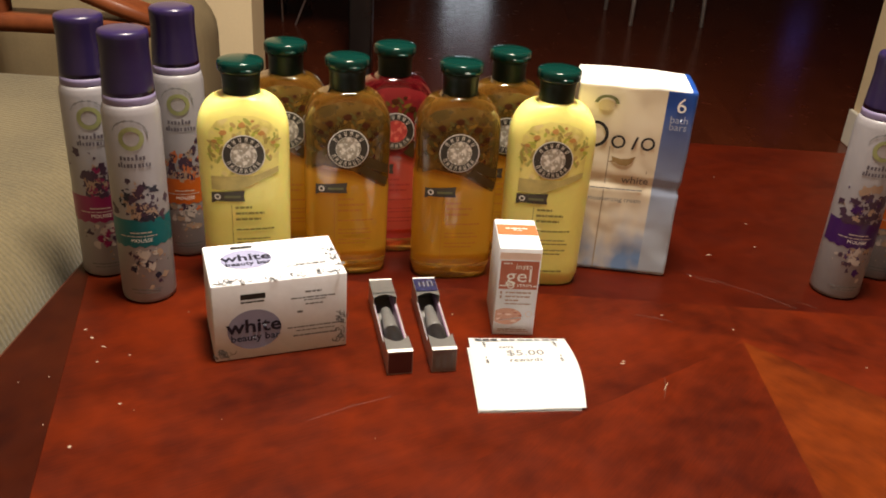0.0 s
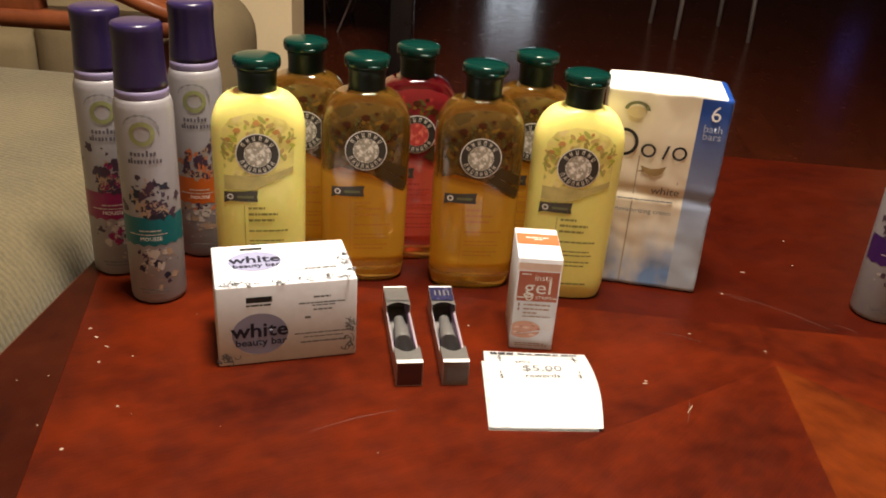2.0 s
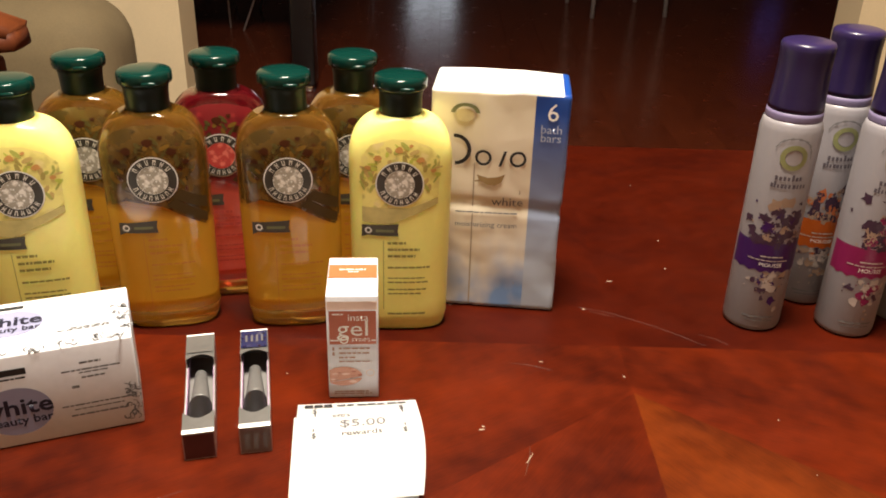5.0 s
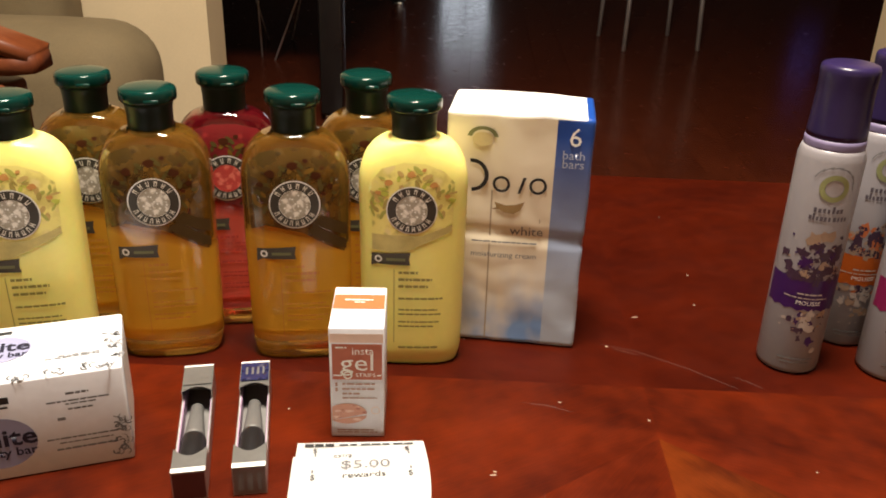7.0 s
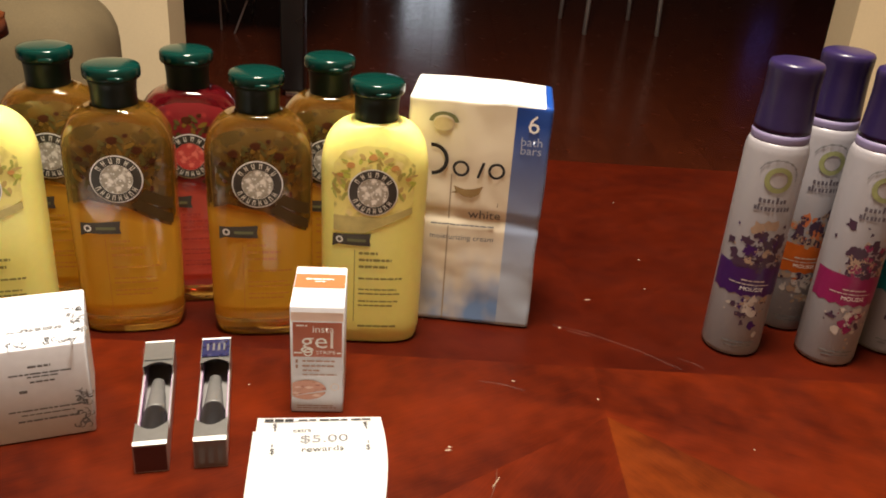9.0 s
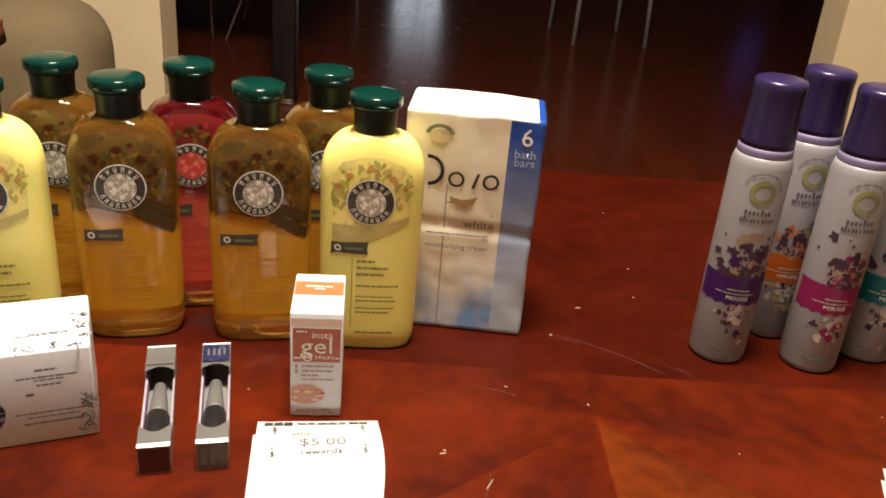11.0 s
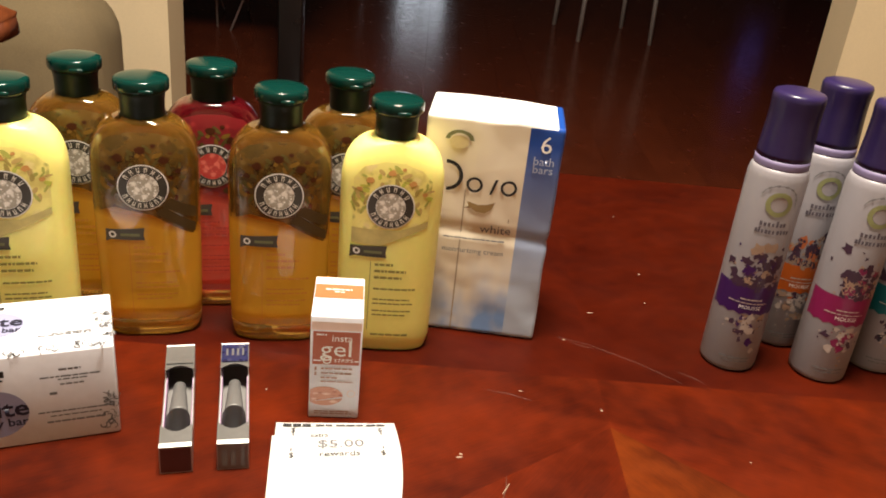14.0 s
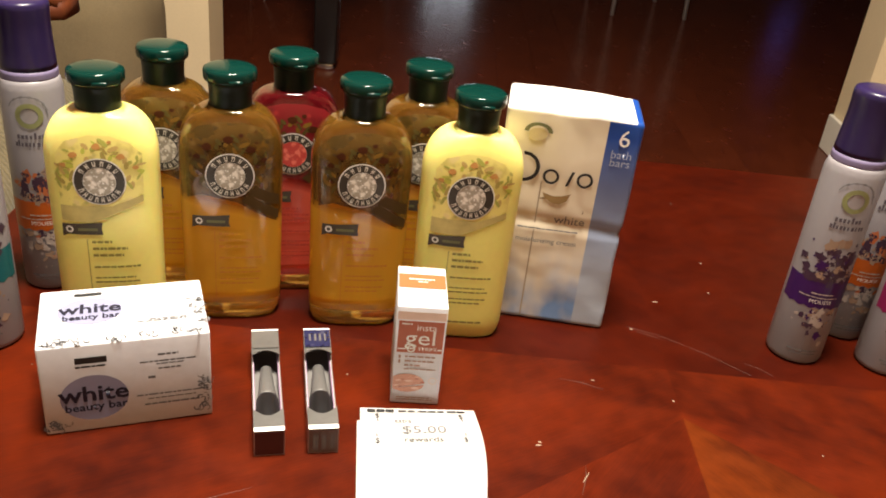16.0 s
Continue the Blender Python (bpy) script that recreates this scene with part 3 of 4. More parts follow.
def on_bottle(off):
    def wrap(u, z):
        a, b = half_width(z), half_depth(z)
        return Vector((u, -b * (1 - min(0.992, abs(u) / a) ** 3.0) ** (1 / 3.0) - off, z))
    return wrap


def bud(r, cx, cy):
    """A ragged coneflower head, flat above and pointed petals below."""
    ray = random.Random(round(1e6 * (cx + cy)))
    return [(cx + r * ray.uniform(0.75, 1.15) * math.cos(2 * math.pi * k / 11), cy + 0.78 * r * ray.uniform(0.7, 1.15) * math.sin(2 * math.pi * k / 11)) for k in range(11)]


def u_room(u, z):
    """How far a print at (u, z) stays from the bottle's side."""
    return half_width(z) - abs(u)


LEAF_GREEN = mat("fresh_leaf_ink", (0.40, 0.41, 0.085), 0.5, bump=0.0)
LEAF_LIME = mat("lime_leaf_ink", (0.52, 0.55, 0.08), 0.5, bump=0.0)
LEAF_OLIVE = mat("olive_leaf_ink", (0.40, 0.32, 0.08), 0.5, bump=0.0)
LEAF_TAN = mat("tan_leaf_ink", (0.55, 0.40, 0.13), 0.5, bump=0.0)
LEAF_DARK = mat("dark_leaf_ink", (0.085, 0.065, 0.018), 0.4, bump=0.0, spec=0.1)
LEAF_SHADE = mat("shaded_leaf_ink", (0.065, 0.038, 0.013), 0.4, bump=0.0, spec=0.1)
LEAF_PETAL = mat("ochre_petal_ink", (0.18, 0.098, 0.017), 0.4, bump=0.0, spec=0.1)
RIBBON = mat("grey_olive_ink", (0.50, 0.42, 0.15), 0.5, var=0.2, big=90, bump=0.0)


def bottle(m, label, body_mat, art_mat, rosette_mat, small_ink, clear, group):
    top = thing("lotion_bottle" if not clear else "shampoo_bottle", m, label, "bottle", group)
    zs = [0.0, 0.0012, 0.003, 0.006, 0.009, 0.012] + [0.012 + 0.1118 * k / 10 for k in range(1, 11)] + [0.1238 + 0.031 * math.sin(k / 12 * math.pi / 2) for k in range(1, 13)] + [NECK]
    if clear:
        part("base", oval_loft([(half_width(z) * 0.995, half_depth(z) * 0.995, z) for z in (0.0, 0.0012, 0.003, 0.006, 0.0095, 0.0138)]), CLEAR_BASE, top, "thick clear base")
        zs = [z for z in zs if z > 0.0145]
        zs.insert(0, 0.0141)
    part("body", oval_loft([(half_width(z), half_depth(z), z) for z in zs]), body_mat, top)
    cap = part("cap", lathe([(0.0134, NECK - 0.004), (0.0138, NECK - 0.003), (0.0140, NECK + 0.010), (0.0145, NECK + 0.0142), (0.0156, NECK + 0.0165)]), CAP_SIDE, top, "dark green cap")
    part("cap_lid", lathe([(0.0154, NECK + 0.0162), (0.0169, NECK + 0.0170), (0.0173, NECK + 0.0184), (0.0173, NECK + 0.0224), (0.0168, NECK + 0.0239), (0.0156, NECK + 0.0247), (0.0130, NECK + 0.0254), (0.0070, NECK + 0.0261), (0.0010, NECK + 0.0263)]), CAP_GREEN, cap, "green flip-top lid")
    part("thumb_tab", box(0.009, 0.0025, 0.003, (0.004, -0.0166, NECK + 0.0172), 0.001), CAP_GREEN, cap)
    w1, w2, w3, w4 = on_bottle(0.0002), on_bottle(0.0004), on_bottle(0.0006), on_bottle(0.0008)
    art = [(-0.0262, 0.0790), (-0.0150, 0.0830), (0.0020, 0.0850), (0.0265, 0.0980), (0.0270, 0.1230), (0.0200, 0.1300), (0.0080, 0.1345), (-0.0060, 0.1350), (-0.0200, 0.1310), (-0.0268, 0.1230)]
    if clear:
        art = [(-0.0338, 0.0880), (-0.0200, 0.0930), (0.0040, 0.0880), (0.0310, 0.0730), (0.0342, 0.0800), (0.0346, 0.1190), (0.0310, 0.1290), (0.0220, 0.1370), (0.0080, 0.1405), (-0.0080, 0.1405), (-0.0220, 0.1370), (-0.0310, 0.1290), (-0.0346, 0.1190)]
    art = [(u * 0.958, v * 1.065) for u, v in art]
    part("label_print", decal(art, w1, 0.005), art_mat, top, "botanical picture label")
    leaf_inks = (LEAF_DARK, LEAF_DARK, LEAF_SHADE, LEAF_PETAL) if clear else (LEAF_GREEN, LEAF_GREEN, LEAF_OLIVE, LEAF_TAN, LEAF_LIME)
    grow = random.Random(8)
    for k in range(50):
        t = radians(grow.uniform(-12, 192))
        d0 = grow.uniform(0.0165, 0.0285)
        cu, cv = -0.0005 + d0 * math.cos(t), 0.1130 + d0 * math.sin(t) * 0.98
        cu, cv = max(-0.0250, min(0.0250, cu)), min(0.1435 - 0.25 * abs(cu), cv)
        if u_room(cu, cv) < 0.004:
            continue
        a, long_, wide = t + grow.gauss(0, 0.9), grow.uniform(0.0018, 0.0042), grow.uniform(0.0007, 0.0016)
        pts = [(cu + long_ * math.cos(q) * math.cos(a) - wide * math.sin(q) * math.sin(a), cv + long_ * math.cos(q) * math.sin(a) + wide * math.sin(q) * math.cos(a)) for q in (2 * math.pi * j / 8 for j in range(8))]
        part("leaf_print", decal(pts, on_bottle(0.00024 + 0.00001 * (k % 12)), 0.004), leaf_inks[k % len(leaf_inks)], top)
    if clear:
        for u0, z0, u1, z1, wd in ((0.0100, 0.1000, 0.0318, 0.0890, 0.0040), (0.0060, 0.0945, 0.0312, 0.0790, 0.0034)):
            part("ribbon_print", decal([(u0, z0), (u1, z1), (u1, z1 + 2 * wd), (u0 + 0.006, z0 + 1.4 * wd)], on_bottle(0.00037), 0.004), LEAF_SHADE, top)
    else:
        part("ribbon_print", decal([(-0.0255, 0.0850), (-0.0060, 0.0842), (0.0250, 0.0985), (0.0250, 0.1030), (0.0060, 0.0960), (-0.0255, 0.0960)], on_bottle(0.00037), 0.004), RIBBON, top, "grey-olive ribbon under the seal")
    for x, z, r in ((-0.0150, 0.1245, 0.0031), (-0.0010, 0.1300, 0.0034), (0.0130, 0.1235, 0.0032), (-0.0215, 0.1175, 0.0023), (0.0215, 0.1160, 0.0022), (0.0070, 0.1330, 0.0018)):
        part("bud_print", decal(bud(r * 1.05 if clear else r * 0.85, x, z + (0.0085 if clear else 0.0065)), w2, 0.004), RED_BUD if clear else RUST_BUD, top)
    seal = part("seal", decal(disc(0.0160, -0.0005, 0.1130), w2, 0.005), WHITE_INK, top, "round seal with a dark lettered ring")
    part("seal_ring", ring(0.0099, 0.0152, -0.0005, 0.1130, w3), RING_BLACK, seal)
    part("seal_rosette", decal(disc(0.0097, -0.0005, 0.1130, 1, 20), w3, 0.005), rosette_mat, seal)
    for k, a in enumerate([36 + 21.6 * j for j in range(6)] + [207 + 17.0 * j for j in range(8)]):
        for shift, wide in ((-4.0, 2.6), (2.2, 2.6)):
            part("seal_mark", ring(0.0107, 0.0143, -0.0005, 0.1130, w4, 3, a + shift, a + shift + wide), SEAL_INK, seal)
        r0 = (0.0107, 0.0121, 0.0132)[k % 3]
        part("seal_mark", ring(r0, r0 + 0.0011, -0.0005, 0.1130, w4, 4, a - 3.0, a + 3.4), SEAL_INK, seal)
    flag = part("flag", decal([(-0.0262, 0.0735), (-0.0222, 0.0755), (-0.0010, 0.0752), (-0.0018, 0.0790), (-0.0010, 0.0842), (-0.0259, 0.0826)], w2, 0.006), SLATE, top, "small slate-coloured flag")
    part("flag_ring", ring(0.0013, 0.0024, -0.0215, 0.0791, w3, 16), WHITE_INK, flag)
    part("flag_bar", decal(rect(-0.0165, 0.0781, -0.0042, 0.0801), w3), OLIVE_INK, flag)
    rng = random.Random(3)
    for u1, v, h in ((0.0040, 0.0610, 0.0013), (0.0125, 0.0577, 0.0013), (0.0100, 0.0544, 0.0013), (0.0190, 0.0485, 0.0010), (0.0160, 0.0430, 0.0008), (0.0180, 0.0408, 0.0008),
                     (0.0170, 0.0370, 0.0008), (0.0140, 0.0348, 0.0008), (0.0165, 0.0240, 0.0011)):
        u, u1, v, h = -0.0085, u1 * 1.1, 0.0144 + 1.5 * (v - 0.024), h * 1.4
        while u < u1 - 0.001:
            step = min(rng.uniform(0.0022, 0.0060), u1 - u)
            bars([(u, u + step - 0.0006, v, h)], w2, small_ink, top)
            u += step
    part("rule", decal(rect(-0.0116, 0.0180, -0.0112, 0.0720), w2, 0.01), small_ink, top)
    return top


SEAL_INK = mat("cream_seal_ink", (0.66, 0.63, 0.56), 0.5, bump=0.0)
RUST_BUD = mat("rust_bud_ink", (0.56, 0.28, 0.08), 0.5, bump=0.0)
RED_BUD = mat("red_bud_ink", (0.055, 0.016, 0.006), 0.4, bump=0.0, spec=0.1)
SOFT_OLIVE = mat("soft_olive_ink", (0.27, 0.24, 0.06), 0.5, bump=0.0)
AMBER_INK = mat("amber_ink", (0.52, 0.26, 0.03), 0.5, bump=0.0)


def standing(x, y, yaw=0.0):
    return pose(x, y, TABLE_Z + 0.0004, 0, 0, yaw)


lotion = bottle(standing(-0.166, 0.6100, 14), "yellow plastic lotion bottle with a dark green cap", LOTION, FLOWERS, ROSETTE, SOFT_OLIVE, False, "yellow bottles")
copy_thing(lotion, standing(0.074, 0.6432, 3))
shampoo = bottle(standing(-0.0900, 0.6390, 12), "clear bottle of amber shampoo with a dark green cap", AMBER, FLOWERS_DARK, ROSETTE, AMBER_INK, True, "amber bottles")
copy_thing(shampoo, standing(-0.0018, 0.6450, 9))
copy_thing(shampoo, standing(-0.1445, 0.672, 10))
copy_thing(shampoo, standing(0.038, 0.694, 6))
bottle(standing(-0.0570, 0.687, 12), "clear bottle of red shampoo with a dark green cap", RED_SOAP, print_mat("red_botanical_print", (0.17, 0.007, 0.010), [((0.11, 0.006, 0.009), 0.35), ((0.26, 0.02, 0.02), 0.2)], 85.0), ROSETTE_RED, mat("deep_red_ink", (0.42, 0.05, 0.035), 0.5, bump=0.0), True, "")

# ---- mousse cans ----
CR = 0.0203


def on_can(off):
    def wrap(u, z):
        r = CR + off
        return Vector((r * math.sin(u / CR), -r * math.cos(u / CR), z))
    return wrap


def can(m, band, ink, label, word):
    top = thing("mousse_can", m, label, "spray can", "mousse cans")
    part("body", lathe([(CR - 0.003, 0.0), (CR - 0.0006, 0.0012), (CR, 0.004), (CR, 0.150), (CR - 0.001, 0.1545), (CR - 0.0022, 0.1575)]), CAN_WHITE, top)
    part("collar", lathe([(0.0183, 0.1570), (0.0184, 0.1579), (0.0183, 0.1605), (0.0181, 0.1630)]), CAN_RIM, top, "frosted lilac collar")
    part("cap", lathe([(0.0181, 0.1629), (0.0179, 0.1665), (0.0173, 0.1770), (0.0168, 0.1880), (0.0168, 0.1965), (0.0172, 0.2025), (0.0171, 0.2052), (0.0163, 0.2068), (0.0140, 0.2077), (0.0070, 0.2082), (0.001, 0.2083)]), CAP_PURPLE, top, "glossy dark purple cap")
    w1, w2, w3 = on_can(0.0002), on_can(0.0004), on_can(0.0006)
    part("band", decal([(-0.0300, 0.0490)] + [(-0.0300 + 0.004 * k, 0.0490 + (0.0012 if k % 2 else -0.0006)) for k in range(1, 15)] + [(0.0300, 0.0490), (0.0300, 0.0715), (-0.0300, 0.0715)], w1, 0.004), band, top, word + " colour band")
    part("mark_ring", ring(0.0056, 0.0088, 0.0, 0.1345, w2), GREEN_O, top, "lime green ring mark")
    part("mark_hole", decal(disc(0.0053, 0.0, 0.1345, 1, 20), w1, 0.004), MARK_PALE, top)
    for k in range(7):
        a = 20 + 22 * k
        part("swirl", ring(0.0103 + 0.0007 * k, 0.0109 + 0.0007 * k, 0.001, 0.1345, w2, 6, a - 26, a + 6), GREY_INK, top)
    rng = random.Random(5)
    for u0, u1, v in ((-0.0092, 0.0090, 0.1195), (-0.0112, 0.0112, 0.1140)):
        u = u0
        while u < u1:
            h = rng.choice((0.0026, 0.0029, 0.0030, 0.0044))
            part("brand_bar", decal(rect(u, v - 0.0012, u + rng.uniform(0.0012, 0.0019), v - 0.0012 + h), w2, 0.005), BRAND_GREY, top)
            u += rng.uniform(0.0021, 0.0028)
    rng = random.Random(word)
    for k in range(140):
        up = k % 3 != 0
        u = rng.gauss(0.001, 0.0074)
        z = (0.0720 + abs(rng.gauss(0, 0.0130))) if up else (0.0470 - abs(rng.gauss(0, 0.0125)))
        u, z = max(-0.022, min(0.022, u)), max(0.012, min(0.108, z))
        r = (rng.uniform(0.0006, 0.0016) if k > 62 else rng.uniform(0.0019, 0.0044)) * (1.0 if up else 0.8)
        pts = []
        for j in range(9):
            rr = r * rng.uniform(0.35, 1.5)
            pts.append((u + rr * math.cos(2 * math.pi * j / 9), z + rr * math.sin(2 * math.pi * j / 9)))
        part("blossom_print", decal(pts, on_can(0.00015 + 0.00001 * (k % 12)), 0.003), rng.choice((ink, PETAL_DARK, PETAL_DARK, PETAL_DARK, PETAL_TAN) if up else (PETAL, PETAL, PETAL_TAN, PETAL_DARK, ink)), top)
    part("word", lettering("MOUSSE", 0.0042, 0.0, 0.0545, w2), WHITE_INK, top)
    bars([(-0.008, 0.008, 0.0610, 0.0010), (-0.016, 0.012, 0.0580, 0.0008)], w2, PETAL, top)
    bars([(-0.012, 0.012, 0.0125, 0.0012), (-0.010, 0.010, 0.0098, 0.0009)], w2, GREY_INK, top)
    return top


BRAND_GREY = mat("plum_grey_ink", (0.090, 0.076, 0.098), 0.5, bump=0.0)
MARK_PALE = mat("pale_mark_ink", (0.32, 0.30, 0.325), 0.4, bump=0.0)
PETAL = mat("pale_petal_ink", (0.44, 0.38, 0.35), 0.45, bump=0.0)
PETAL_TAN = mat("tan_petal_ink", (0.32, 0.22, 0.16), 0.45, bump=0.0)
PETAL_DARK = mat("plum_leaf_ink", (0.05, 0.025, 0.05), 0.45, bump=0.0)
for x, y, yaw, band, ink, word in (
        (-0.2365, 0.5712, 16, TEAL, NAVY, "teal"), (-0.2825, 0.608, 20, MAGENTA, MAGENTA, "magenta"), (-0.2285, 0.653, 16, TANGERINE, ORANGE, "orange"),
        (0.336, 0.6535, -6, VIOLET, VIOLET, "violet"), (0.386, 0.6945, -2, TANGERINE, ORANGE, "orange"), (0.403, 0.648, -4, MAGENTA, MAGENTA, "magenta"), (0.453, 0.667, -6, TEAL, NAVY, "teal")):
    can(standing(x, y, yaw), band, ink, "tall white mousse can with a " + word + " band and purple cap", word)


# ---- soap pack ----
def pack():
    w, d, h = 0.094, 0.056, 0.167
    top = thing("soap_pack", pose(0.140 + 0.003, 0.6588 + 0.028, TABLE_Z + 0.0006, 0, 0, -5), "film-wrapped upright pack of bath soaps, cream and blue, crinkled", "soap pack")
    bm = bmesh.new()
    bmesh.ops.create_cube(bm, size=1.0, matrix=Matrix.Translation((0, 0, h / 2)) @ Matrix.Diagonal((w, d, h, 1)))
    bmesh.ops.bevel(bm, geom=bm.edges[:], offset=0.0022, segments=2, profile=0.5, affect="EDGES")
    for axis, n, ext in ((0, 24, w), (1, 8, d), (2, 44, h)):
        for k in range(1, n):
            c = Vector((0, 0, 0))
            no = Vector((0, 0, 0))
            c[axis] = (k / n - (0.5 if axis < 2 else 0)) * ext
            no[axis] = 1
            bmesh.ops.bisect_plane(bm, geom=bm.verts[:] + bm.edges[:] + bm.faces[:], plane_co=c, plane_no=no)

    def dent(x, z):
        """How far the film sinks in at the front: a cross crease, two seams between the bars, soft crinkles."""
        q = Vector((x * 34 + z * 9, 0.4, z * 26))
        fold = 0.0016 * math.exp(-((z - 0.083 + 0.05 * x) / 0.0035) ** 2)
        gaps = 0.0009 * (math.exp(-((x + 0.016) / 0.0018) ** 2) + math.exp(-((x - 0.017) / 0.0018) ** 2))
        soft_part = 0.0008 * max(0.0, 0.45 + noise.noise(q)) + 0.0013 * max(0.0, 0.22 - abs(noise.noise(q * 1.4 + Vector((2, 1, 0)))))
        return fold + gaps + soft_part * min(1.0, z / 0.02)

    for v in bm.verts:
        q = v.co * 34
        crease = 0.0016 * math.exp(-((v.co.z - 0.083 + 0.05 * v.co.x) / 0.0035) ** 2)
        k = min(1.0, v.co.z / 0.02)
        if v.co.y < -d / 2 + 0.004:
            v.co.y += dent(v.co.x, v.co.z)
        if v.co.x > w / 2 - 0.004:
            v.co.x -= crease - 0.0012 * noise.noise(q + Vector((7, 0, 0))) * k
        if v.co.z > h - 0.004:
            v.co.z += 0.0022 * noise.noise(q * 0.9 + Vector((0, 5, 0)))
    part("wrapper", bm, soap_wrap(), top)

    def wrap(u, v):
        return Vector((u, -d / 2 - 0.0006 + dent(u, v), v))
    part("numeral", lettering("6", 0.0175, 0.0355, 0.1530, wrap), WHITE_INK, top, "white numeral")
    part("word", lettering("bath", 0.0085, 0.0352, 0.1415, wrap), PALE_BLUE, top)
    part("word", lettering("bars", 0.0085, 0.0352, 0.1355, wrap), PALE_BLUE, top)
    # brand mark as plain dark strokes
    part("brand_stroke", ring(0.0088, 0.0114, -0.0300, 0.1240, wrap, 20, -88, 96), INK, top)
    for cx in (-0.0100, 0.0140):
        part("brand_stroke", ring(0.0040, 0.0058, cx, 0.1190, wrap, 18), INK, top)
    part("brand_stroke", decal([(0.0008, 0.1132), (0.0026, 0.1132), (0.0062, 0.1245), (0.0042, 0.1245)], wrap), INK, top)
    part("emblem", decal([(-0.014, 0.1062), (-0.006, 0.1042), (0.0, 0.1050), (0.006, 0.1075), (0.0035, 0.1015), (-0.001, 0.0985), (-0.007, 0.0990), (-0.0105, 0.1012), (-0.017, 0.1006), (-0.0125, 0.1025)], wrap), GOLD, top, "gold emblem")
    part("crest", ring(0.0070, 0.0100, -0.0235, 0.1500, wrap, 18, 5, 175, 0.75), OLIVE_INK, top)
    part("crest", decal(disc(0.0066, -0.0235, 0.1490, 0.7, 16), wrap), PALE_GOLD, top)
    part("word", lettering("white", 0.0100, 0.0085, 0.0860, wrap), GREY_INK, top)
    part("word", lettering("moisturizing cream", 0.0058, -0.006, 0.0680, wrap), GREY_INK, top)
    bars([(-0.028, 0.017, 0.0775, 0.0010)], wrap, GREY_INK, top)
    for x in (-0.016, 0.017):
        bars([(x - 0.0005, x + 0.0005, 0.058, 0.112)], lambda u, v: wrap(u, v) + Vector((0, 0.0003, 0)), SEAM_TAN, top, "seam_line")
    return top


PALE_BLUE = mat("pale_blue_ink", (0.42, 0.48, 0.62), 0.4, bump=0.0)
SEAM_TAN = mat("seam_tan", (0.40, 0.32, 0.22), 0.4, bump=0.0)
PALE_GOLD = mat("pale_gold_ink", (0.62, 0.52, 0.30), 0.4, bump=0.0)
pack()


